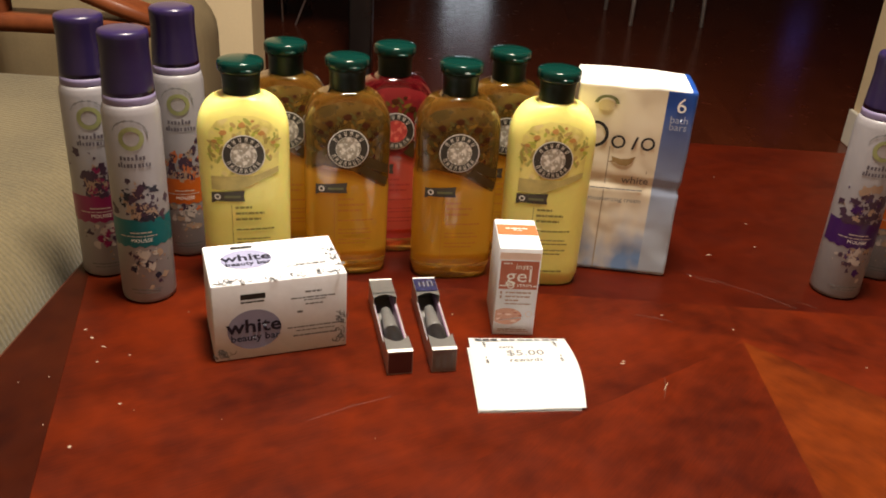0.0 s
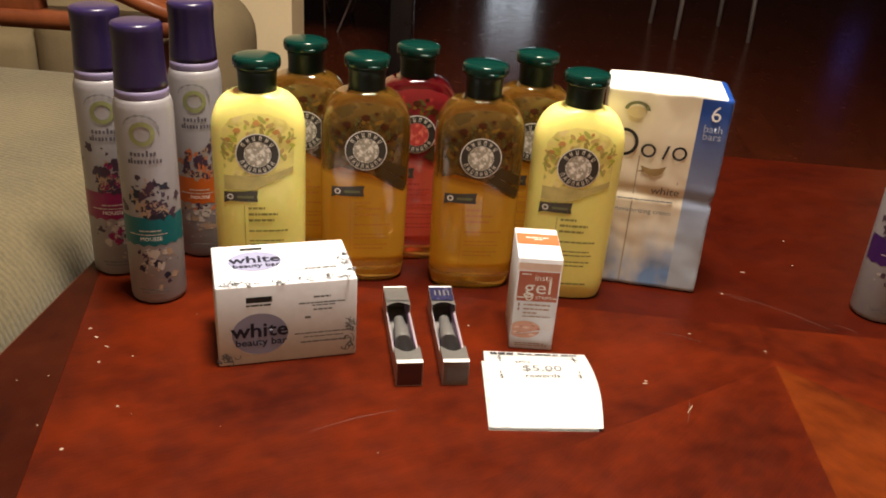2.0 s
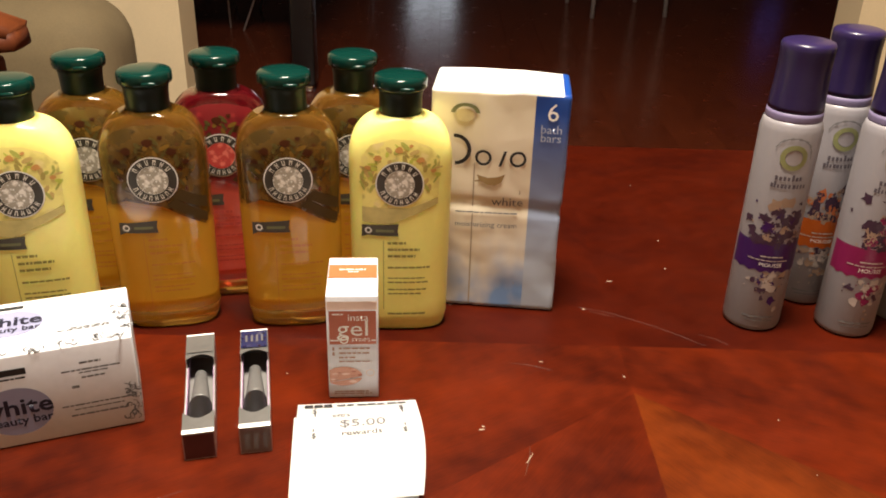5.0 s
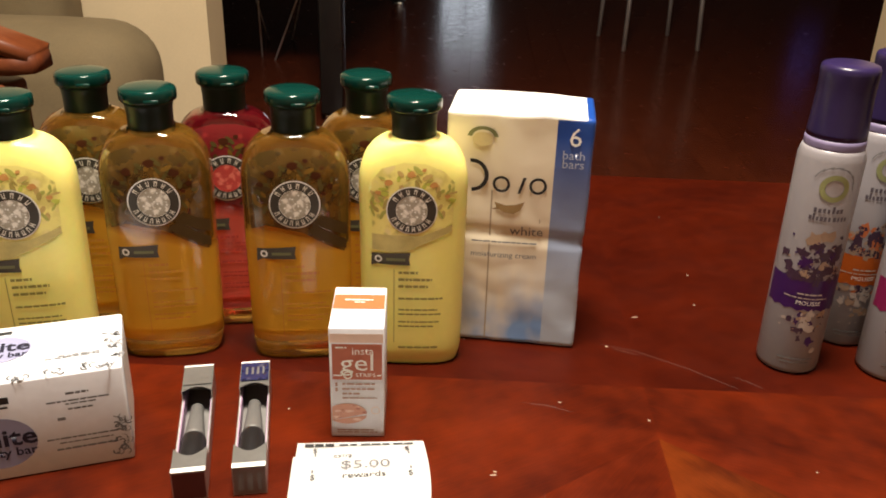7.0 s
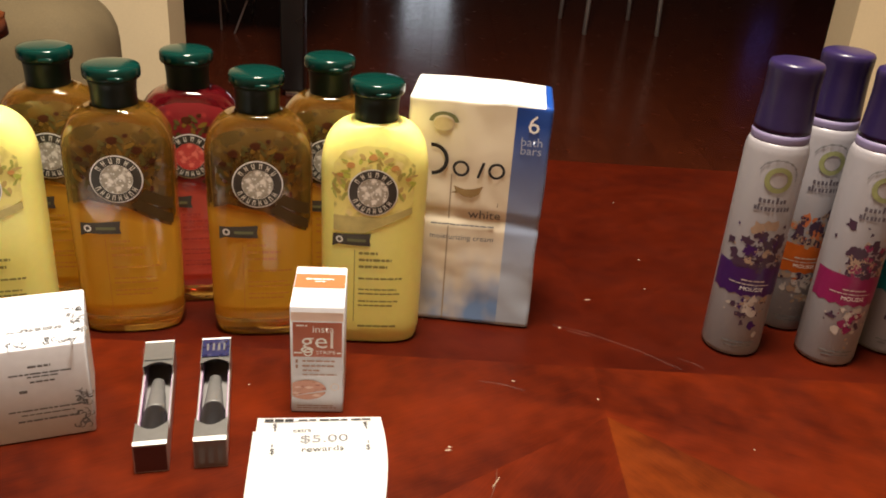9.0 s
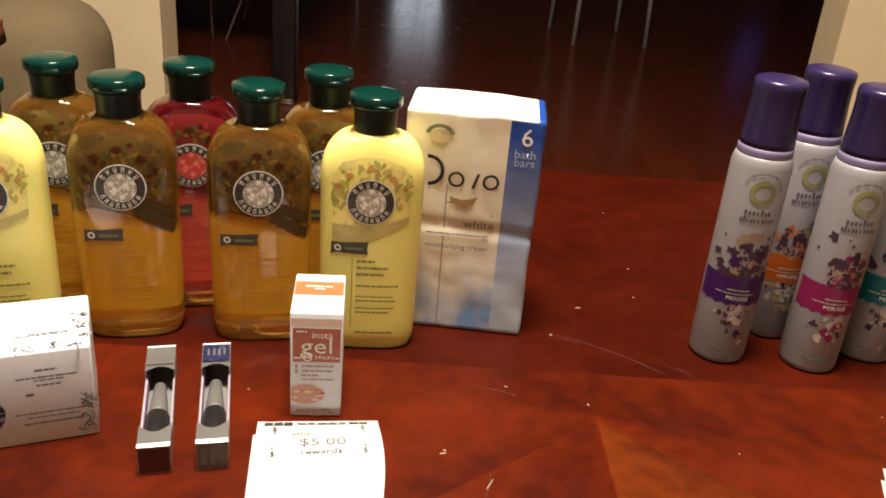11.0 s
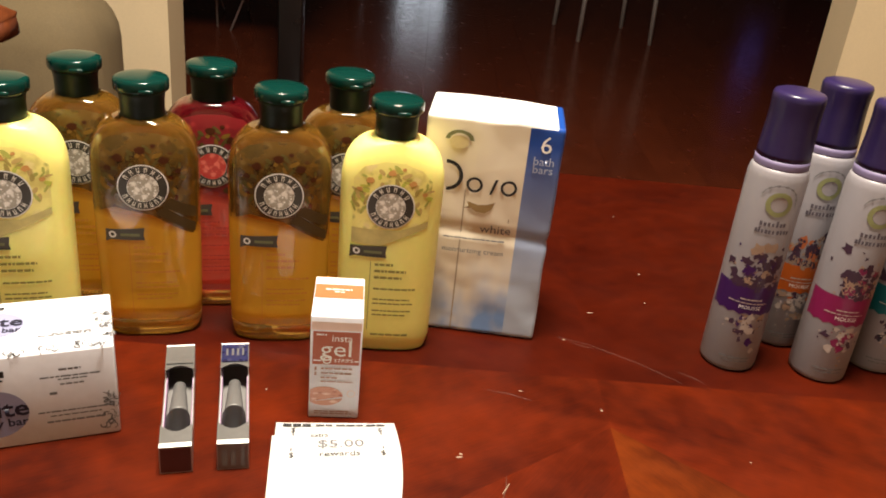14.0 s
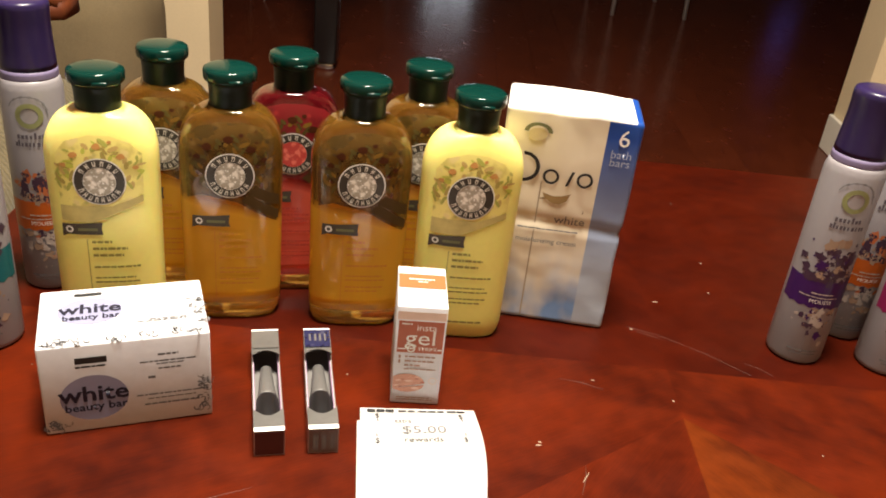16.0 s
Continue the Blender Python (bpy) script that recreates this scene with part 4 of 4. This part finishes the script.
# ---- soap carton ----
def carton():
    w, d, h = 0.0935, 0.0612, 0.0605
    a = radians(21)
    cx, cy = -0.160 + (w / 2) * math.cos(a) - (d / 2) * math.sin(a), 0.480 + (w / 2) * math.sin(a) + (d / 2) * math.cos(a)
    top = thing("soap_carton", standing(cx, cy, 21), "white carton of beauty bars with lilac discs and scroll print", "carton")
    part("shell", box(w, d, h, (0, 0, 0), 0.0012, 3), CARD, top)

    def front(u, v):
        return Vector((u, -d / 2 - 0.0003, v))

    def front2(u, v):
        return Vector((u, -d / 2 - 0.0006, v))

    def lid(u, v):
        return Vector((u, v, h + 0.0003))

    def lid2(u, v):
        return Vector((u, v, h + 0.0006))
    part("disc", decal(disc(0.0185, -0.0190, 0.0235, 0.86), front, 0.03), LILAC, top, "lilac disc")
    part("word", lettering("white", 0.0150, -0.0190, 0.0262, front2, stretch=1.12, bold=0.022), NAVY, top)
    part("word", lettering("beauty bar", 0.0076, -0.0185, 0.0172, front2, stretch=1.05, bold=0.018), NAVY, top)
    part("disc", decal(disc(0.0180, -0.0185, 0.004, 0.80), lid, 0.03), LILAC, top, "lilac disc")
    part("word", lettering("white", 0.0140, -0.0185, 0.0058, lid2, stretch=1.1, bold=0.022), NAVY, top)
    part("word", lettering("beauty bar", 0.0074, -0.0180, -0.0030, lid2, bold=0.018), NAVY, top)
    bars([(-0.0275, -0.0105, 0.0500, 0.0042), (-0.0275, -0.0105, 0.0458, 0.0012)], front2, INK, top, "brand_bar")
    bars([(-0.0275, -0.0120, 0.0225, 0.0030)], lid2, INK, top, "brand_bar")
    bars([(0.0170, 0.0290, 0.0490, 0.0014), (0.0070, 0.0390, 0.0445, 0.0010), (0.0160, 0.0320, 0.0425, 0.0009), (0.0170, 0.0300, 0.0392, 0.0011), (0.0110, 0.0150, 0.0335, 0.0018),
          (0.0040, 0.0420, 0.0210, 0.0010), (0.0100, 0.0380, 0.0180, 0.0008), (0.0080, 0.0400, 0.0140, 0.0012)], front2, GREY_INK, top)
    bars([(0.0070, 0.0360, -0.0130, 0.0009), (0.0140, 0.0360, -0.0110, 0.0009)], lid2, GREY_INK, top)
    rng = random.Random(5)

    def sprig(u, v, wr, s):
        for k in range(8):
            t = rng.uniform(0, 360)
            part("scroll", ring(s * rng.uniform(0.5, 0.8), s * rng.uniform(0.85, 1.0), u + rng.gauss(0, s), v + rng.gauss(0, s * 0.7), wr, 7, t, t + rng.uniform(110, 240)), GREY_INK, top)
    for u in (-0.041, -0.034, -0.026, -0.004, 0.012, 0.030, 0.038):
        sprig(u, -d / 2 + 0.0035, lid2, 0.0024)
    for v in (-0.017, -0.009, -0.002, 0.006):
        sprig(w / 2 - 0.004, v, lid2, 0.0022)
    for v in (0.008, 0.014, 0.021, 0.028):
        sprig(w / 2 - 0.0045, v, front2, 0.0022)
    for u in (-0.042, -0.038):
        sprig(u, 0.006, front2, 0.0024)
    part("side_print", decal(rect(-0.024, 0.004, 0.024, 0.056), lambda u, v: Vector((w / 2 + 0.0003, u, v)), 0.03), SCROLLS, top)
    return top


carton()


# ---- gel strip box ----
def gel_box():
    w, d, h = 0.0312, 0.050, 0.0738
    a = radians(4)
    cx, cy = 0.0345 + (w / 2) * math.cos(a) - (d / 2) * math.sin(a), 0.5415 + (w / 2) * math.sin(a) + (d / 2) * math.cos(a)
    top = thing("gel_strip_box", standing(cx, cy, 4), "upright white and coral cardboard box of nail strips", "box")
    part("shell", box(w, d, h, (0, 0, 0), 0.0008, 2), CARD, top)

    def front(off):
        return lambda u, v: Vector((u, -d / 2 - off, v))

    def lid(off):
        return lambda u, v: Vector((u, v, h + off))
    hw = w / 2 - 0.0006
    part("panel", decal(rect(-hw, 0.0645, hw, 0.0702), front(0.0003), 0.03), PALE_CORAL, top)
    part("panel", decal(rect(-hw + 0.001, 0.0400, hw - 0.0006, 0.0636), front(0.0003), 0.03), CORAL, top, "coral front panel")
    part("word", lettering("insta", 0.0068, 0.0035, 0.0590, front(0.0006)), WHITE_INK, top)
    part("word", lettering("gel", 0.0155, 0.0005, 0.0510, front(0.0006), stretch=1.15), WHITE_INK, top)
    part("word", lettering("STRIPS", 0.0034, 0.0050, 0.0432, front(0.0006), stretch=1.2), WHITE_INK, top)
    part("ring_mark", ring(0.0018, 0.0027, -0.0052, 0.0432, front(0.0006), 18), WHITE_INK, top)
    bars([(-0.0135, -0.0085, 0.0430, 0.0009), (0.0115, 0.0140, 0.0430, 0.0009), (-0.0120, -0.0050, 0.0615, 0.0010)], front(0.0006), WHITE_INK, top)
    bars([(-0.0125, -0.0112, 0.0370, 0.0026), (-0.0085, 0.0115, 0.0372, 0.0012), (-0.0125, -0.0112, 0.0334, 0.0026), (-0.0085, 0.0105, 0.0338, 0.0012), (-0.0085, 0.0020, 0.0306, 0.0012),
          (-0.0085, 0.0120, 0.0276, 0.0009), (-0.0120, 0.0100, 0.0052, 0.0008), (-0.0120, 0.0120, 0.0036, 0.0007)], front(0.0006), GREY_CORAL, top)
    part("nail_picture", decal([p for p in disc(0.0115, -0.0060, 0.0165, 0.62) if p[0] > -hw] + [(-hw, 0.0120)], front(0.0003), 0.03), MANICURE, top, "oval picture of painted nails")
    part("oval_mark", ring(0.0022, 0.0026, 0.0105, 0.0190, front(0.0006), 16), PALE_CORAL, top)
    part("panel", decal(rect(-hw, -0.003, hw, 0.0145), lid(0.0003), 0.03), ORANGE, top, "orange lid stripe")
    bars([(-0.0085, 0.0085, 0.0075, 0.0014), (-0.0030, 0.0040, 0.0045, 0.0010)], lid(0.0006), WHITE_INK, top)
    part("flap_seam", decal(rect(-hw, d / 2 - 0.0016, hw, d / 2 - 0.0011), lid(0.0003), 0.03), PALE_CORAL, top)
    return top


GREY_CORAL = mat("brown_coral_ink", (0.36, 0.20, 0.15), 0.5, bump=0.0)
gel_box()


# ---- mascara boxes ----
def makeup_box(m, end_mat, head_mat, label):
    w, length, h = 0.0178, 0.104, 0.0178
    top = thing("makeup_box", m, label, "box", "makeup boxes")
    t = 0.0006
    w0, w1 = -0.031, 0.024          # window from front to back
    part("bottom", box(w, length, t, (0, 0, 0)), SILVER, top, smooth=False)
    for s in (-1, 1):
        part("side_panel", box(t, length, h - 0.006, (s * (w / 2 - t / 2), 0, t)), SILVER, top, smooth=False)
        for y0, y1 in ((-length / 2, w0), (w1, length / 2)):
            part("side_panel", box(t, y1 - y0, 0.006 - 2 * t, (s * (w / 2 - t / 2), (y0 + y1) / 2, h - 0.006 + t)), SILVER, top, smooth=False)
        part("lining", box(t, length - 0.002, 0.010, (s * (w / 2 - 1.7 * t), 0, t)), MAUVE, top, smooth=False)
    part("end_panel", box(w - 2 * t, t, h - 2 * t, (0, -length / 2 + t / 2, t)), end_mat, top, "front end flap", smooth=False)
    part("end_panel", box(w - 2 * t, t, h - 2 * t, (0, length / 2 - t / 2, t)), SILVER_DIM, top, smooth=False)
    part("tuck_edge", box(w, 0.0035, 0.0008, (0, -length / 2 + 0.0017, h + 0.0002), 0.0003), EDGE_HIGHLIGHT, top, "folded edge with its highlight in the colour", smooth=False)
    part("tuck_edge", box(w, 0.0016, 0.0008, (0, length / 2 - 0.0008, h + 0.0002), 0.0003), EDGE_HIGHLIGHT, top, smooth=False)

    def lid(off):
        return lambda u, v: Vector((u, v, h + off))
    # lid panels with curved cut-outs
    n = 8
    for edge, sign, far in ((w0, -0.0065, -length / 2), (w1, 0.0050, length / 2)):
        bm = bmesh.new()
        cols = []
        for k in range(n + 1):
            x, y = -w / 2 + w * k / n, edge + sign * math.sin(math.pi * k / n)
            cols.append([bm.verts.new(q) for q in ((x, y, h - t), (x, far, h - t), (x, far, h), (x, y, h))])
        for a, b in zip(cols, cols[1:]):
            for q in range(4):
                bm.faces.new((a[q], a[(q + 1) % 4], b[(q + 1) % 4], b[q]))
        bm.faces.new(cols[0])
        bm.faces.new(cols[-1][::-1])
        part("lid_panel", bm, SILVER_DIM, top, smooth=False)
    part("head_print", decal(rect(-w / 2 + 0.0005, length / 2 - 0.0215, w / 2 - 0.0005, length / 2 - 0.001), lid(0.0008), 0.05), head_mat, top, "printed end of the lid")
    bars([(-0.0055, -0.0042, length / 2 - 0.011, 0.008), (-0.0020, -0.0006, length / 2 - 0.011, 0.008), (0.0012, 0.0026, length / 2 - 0.011, 0.008), (0.0046, 0.0058, length / 2 - 0.011, 0.008)], lid(0.0011), SILVER_DIM, top)
    bars([(-0.0062, -0.0030, 0.0085, 0.011), (-0.0012, 0.0018, 0.0085, 0.011), (0.0042, 0.0064, 0.0085, 0.011)], lambda u, v: Vector((u, -length / 2 - 0.0004, v)), GREY_INK if end_mat is SILVER_DIM else DARK_BOX, top)
    for s in (-1, 1):
        part("window_edge", box(0.0009, w1 - w0 - 0.002, 0.0012, (s * (w / 2 - 0.0004), (w0 + w1) / 2, h - 0.007), 0.0003), LILAC_EDGE, top, smooth=False)
    tube = part("tube", lathe([(0.0020, 0.0), (0.0036, 0.0015), (0.0058, 0.030), (0.0062, 0.032)]), TUBE_GREY, top, "matt silver tapered tube")
    tube.matrix_local = pose(0, 0.021, 0.0085, 90, 0, 0)
    foot = part("tube_cap", lathe([(0.0062, 0.0), (0.0068, 0.002), (0.0079, 0.028), (0.0070, 0.031)]), BLACK_PLASTIC, top, "glossy black tube end")
    foot.matrix_local = pose(0, -0.011, 0.0085, 90, 0, 0)
    return top


BLUE_HEAD = print_mat("blue_metallic_print", (0.018, 0.020, 0.062), [((0.055, 0.055, 0.09), 0.26), ((0.010, 0.011, 0.04), 0.3)], 170.0, rough=0.25)
makeup_box(standing(-0.0432, 0.5320, 13.5), DARK_BOX, SILVER_DIM, "slim silver makeup box with a cut-out window and dark plum end")
makeup_box(standing(-0.0110, 0.5390, 11.5), SILVER_DIM, BLUE_HEAD, "slim silver makeup box with a cut-out window and blue printed end")


# ---- coupon ----
def coupon():
    top = thing("coupon", pose(0, 0, TABLE_Z), "white printed rewards coupon, folded, lying slightly curled", "paper slip")
    tl, tr, bl, br = Vector((0.0165, 0.531)), Vector((0.0890, 0.5385)), Vector((0.0250, 0.4440)), Vector((0.0965, 0.4545))

    def sheet(lift, grow):
        def wrap(u, v):
            p = (tl * (1 - u) + tr * u) * (1 - v) + (bl * (1 - u) + br * u) * v
            bow = Vector((0.0032, 0)) * math.sin(math.pi * v) * u
            return Vector((p.x + bow.x, p.y, lift + 0.0012 + grow * (u ** 1.5) * math.sin(math.pi * min(1, v * 0.9 + 0.05)) + 0.0004 * math.sin(5 * v)))
        return wrap

    def mesh(wr, n=16):
        bm = bmesh.new()
        g = [[bm.verts.new(wr(i / n, j / n)) for i in range(n + 1)] for j in range(n + 1)]
        for j in range(n):
            for i in range(n):
                bm.faces.new((g[j][i], g[j][i + 1], g[j + 1][i + 1], g[j + 1][i]))
        bmesh.ops.solidify(bm, geom=bm.faces[:], thickness=0.00018)
        return bm
    part("under_fold", mesh(lambda u, v: Vector((-0.0016 + 0.001 * v, -0.002, -0.0008)) + sheet(0.0, 0.0008)(u * 0.97, 0.10 + 0.88 * v)), PAPER, top)
    upper = sheet(0.0010, 0.0030)
    part("top_fold", mesh(upper), PAPER, top)

    def on(u, v):
        return upper(u, 1 - v) + Vector((0, 0, 0.0006))
    part("word", lettering("extra", 0.068, 0.36, 0.845, on, stretch=1.0), INK, top)
    part("word", lettering("$5.00", 0.115, 0.53, 0.745, on, stretch=1.45), GREY_INK, top)
    part("word", lettering("rewards", 0.078, 0.52, 0.640, on, stretch=1.25), INK, top)
    for u, v in ((0.145, 0.900), (0.860, 0.900), (0.145, 0.630), (0.860, 0.630)):
        part("word", lettering("$", 0.075, u, v, on), INK, top)
    for u, v in ((0.15, 0.855), (0.865, 0.855), (0.14, 0.690), (0.865, 0.690)):
        bars([(u - 0.006, u + 0.006, v, 0.030)], on, GREY_INK, top)
    bars([(0.06, 0.13, 0.962, 0.034), (0.14, 0.21, 0.962, 0.034), (0.22, 0.29, 0.962, 0.034)] + [(0.33 + 0.085 * k, 0.33 + 0.085 * k + (0.07, 0.055, 0.075)[k % 3], 0.962, 0.018) for k in range(7)], on, INK, top, "brand_bar")
    return top


slip = coupon()
copy_thing(slip, Matrix.Translation((0.402, 0.522, TABLE_Z)) @ Matrix.Rotation(radians(-24.5), 4, "Z") @ Matrix.Translation((-0.0165, -0.531, 0)))

# ---- dining room ----
dt = thing("dining_table", Matrix.Translation((-0.98, 3.82, 0)), "black lacquered dining table in the unlit room", "table")
part("tabletop", box(1.5, 2.4, 0.04, (0, 0, 0.71), 0.006), BLACK_WOOD, dt)
for sx in (-0.66, 0.66):
    for sy in (-1.10, 1.10):
        leg = part("leg", box(0.07, 0.07, 0.687, (sx, sy, 0.023), 0.006), BLACK_WOOD, dt)
        part("ferrule", box(0.050, 0.050, 0.023, (sx, sy, 0), 0.006), CHROME, leg, "chrome foot cap")


def rod(a, b, r):
    a, b = Vector(a), Vector(b)
    bm = lathe([(r, 0.0), (r, (b - a).length)], 14)
    bmesh.ops.transform(bm, matrix=Matrix.Translation(a) @ (b - a).to_track_quat("Z", "Y").to_matrix().to_4x4(), verts=bm.verts[:])
    return bm


def stool(x, y, yaw):
    top = thing("bar_stool", pose(x, y, 0, 0, 0, yaw), "bar stool with thin chrome legs and a black seat", "stool", "bar stools")
    for sx, sy in ((-1, -1), (1, -1), (-1, 1), (1, 1)):
        part("leg", rod((0.170 * sx, 0.170 * sy, 0.0), (0.150 * sx, 0.150 * sy, 0.70), 0.010), STEEL, top)
    part("seat", box(0.34, 0.34, 0.05, (0, 0, 0.70), 0.02, 3), BLACK_WOOD, top)
    return top


stool(0.882, 4.12, 11.5)

low = thing("low_stool", pose(-0.70, 3.70, 0, 0, 0, 12), "low stool with thin chrome legs under the dining table", "stool")
for foot, head in (((-0.02, -0.20), (0.16, -0.17)), ((-0.07, -0.14), (-0.08, -0.14)), ((0.05, 0.20), (0.16, 0.17)), ((-0.05, 0.20), (-0.16, 0.17))):
    part("leg", rod((*foot, 0.0), (*head, 0.44), 0.004), STEEL, low)
part("seat", box(0.42, 0.42, 0.05, (0, 0, 0.44), 0.02, 3), BLACK_WOOD, low)

# Added out of view: its glow makes the faint blue patch on the floor.
night = thing("night_light", Matrix.Translation((2.50, FAR_Y - 0.001, 0.52)), "unseen blue glowing block, added for a faint blue reflection in the floor", "night light")
part("glow_backing", box(0.10, 0.03, 0.10, (0, -0.016, -0.10), 0.01, 3), BLACK_PLASTIC, night)
part("glow_panel", box(0.16, 0.04, 0.20, (0, -0.022, 0.0), 0.015, 3), blue_glow, night, "glowing blue panel")

# ---- dust on the table ----
rng = random.Random(11)
bm = bmesh.new()
specks = [(-0.264, 0.511, 0.0014, 0.0010), (-0.243, 0.491, 0.0022, 0.0007), (-0.240, 0.472, 0.0010, 0.0010), (-0.208, 0.428, 0.0012, 0.0010), (-0.222, 0.384, 0.0013, 0.0013), (-0.246, 0.402, 0.0009, 0.0009), (-0.281, 0.443, 0.0009, 0.0007),
          (-0.264, 0.451, 0.0009, 0.0009), (0.289, 0.729, 0.0009, 0.0009), (0.131, 0.517, 0.0013, 0.0008), (0.173, 0.588, 0.0016, 0.0005), (0.227, 0.573, 0.0008, 0.0012), (0.212, 0.660, 0.0012, 0.0012), (0.239, 0.705, 0.0028, 0.0007), (0.130, 0.514, 0.0022, 0.0008), (0.295, 0.782, 0.0010, 0.0010), (-0.255, 0.501, 0.0018, 0.0010), (0.157, 0.489, 0.0004, 0.006)]
for k in range(34):
    specks.append((rng.uniform(-0.29, 0.5), rng.uniform(0.25, 0.95), rng.uniform(0.0003, 0.0008), rng.uniform(0.0003, 0.0010)))
for x, y, a, b in specks:
    t = rng.uniform(-0.5, 0.5)
    pts = []
    for k in range(6):
        p, q = a * math.cos(k * math.pi / 3), b * math.sin(k * math.pi / 3)
        pts.append((x + p * math.cos(t) - q * math.sin(t), y + p * math.sin(t) + q * math.cos(t)))
    lowr = [bm.verts.new((px, py, TABLE_Z + 0.0001)) for px, py in pts]
    mid = bm.verts.new((x, y, TABLE_Z + 0.0006))
    for k in range(6):
        bm.faces.new((lowr[k], lowr[(k + 1) % 6], mid))
tagged(part("dust", bm, DUST), "pale specks of dust and lint on the tabletop", "dust", kind="stuff")

def scratch(points, wide):
    """A pale hairline scuff in the polish, as a strip with a slight ridge."""
    bm = bmesh.new()
    rows = []
    for k, (x, y) in enumerate(points):
        a, b = points[max(k - 1, 0)], points[min(k + 1, len(points) - 1)]
        d = Vector((b[0] - a[0], b[1] - a[1])).normalized() * wide * (0.25 if k in (0, len(points) - 1) else 1)
        rows.append([bm.verts.new((x - d.y, y + d.x, TABLE_Z + 0.00008)), bm.verts.new((x, y, TABLE_Z + 0.00016)), bm.verts.new((x + d.y, y - d.x, TABLE_Z + 0.00008))])
    for a, b in zip(rows, rows[1:]):
        for q in range(2):
            bm.faces.new((a[q], a[q + 1], b[q + 1], b[q]))
    return bm


for pts, wide in ((((0.208, 0.663), (0.232, 0.655), (0.265, 0.635), (0.292, 0.613)), 0.0002), (((-0.085, 0.424), (-0.060, 0.442), (-0.035, 0.455)), 0.0002),
                  (((0.216, 0.657), (0.226, 0.653), (0.233, 0.650)), 0.0004),
                  (((0.292, 0.628), (0.302, 0.622), (0.309, 0.615)), 0.0003),
                  (((0.150, 0.586), (0.165, 0.584), (0.180, 0.578)), 0.0003),
                  (((0.158, 0.500), (0.157, 0.489), (0.153, 0.474)), 0.0004)):
    tagged(part("scratch", scratch(pts, wide), SCUFF), "faint pale scuff in the table polish", "scratch", "table scuffs")

# ---- floor boards ----
width, long = 0.13, 1.5
shared = {}
for i in range(38):
    x = -2.25 + width * (i + 0.5)
    off = (i * 0.61) % long
    y = -2.0 - off
    while y < FAR_Y:
        a, b = max(y, -1.98), min(y + long, FAR_Y - 0.01)
        y += long
        if b - a < 0.1 or (b < 0.9):
            continue
        key = round(b - a, 3)
        if key not in shared:
            bm = box(key - 0.0008, width - 0.0008, 0.006, (0, 0, 0))
            shared[key] = finish(bm, "floor_board", FLOOR_WOOD, False)
        ob = new("floor_board", shared[key])
        ob.parent = floor
        ob.matrix_local = pose(x, (a + b) / 2, -0.006, 0, 0, 90)
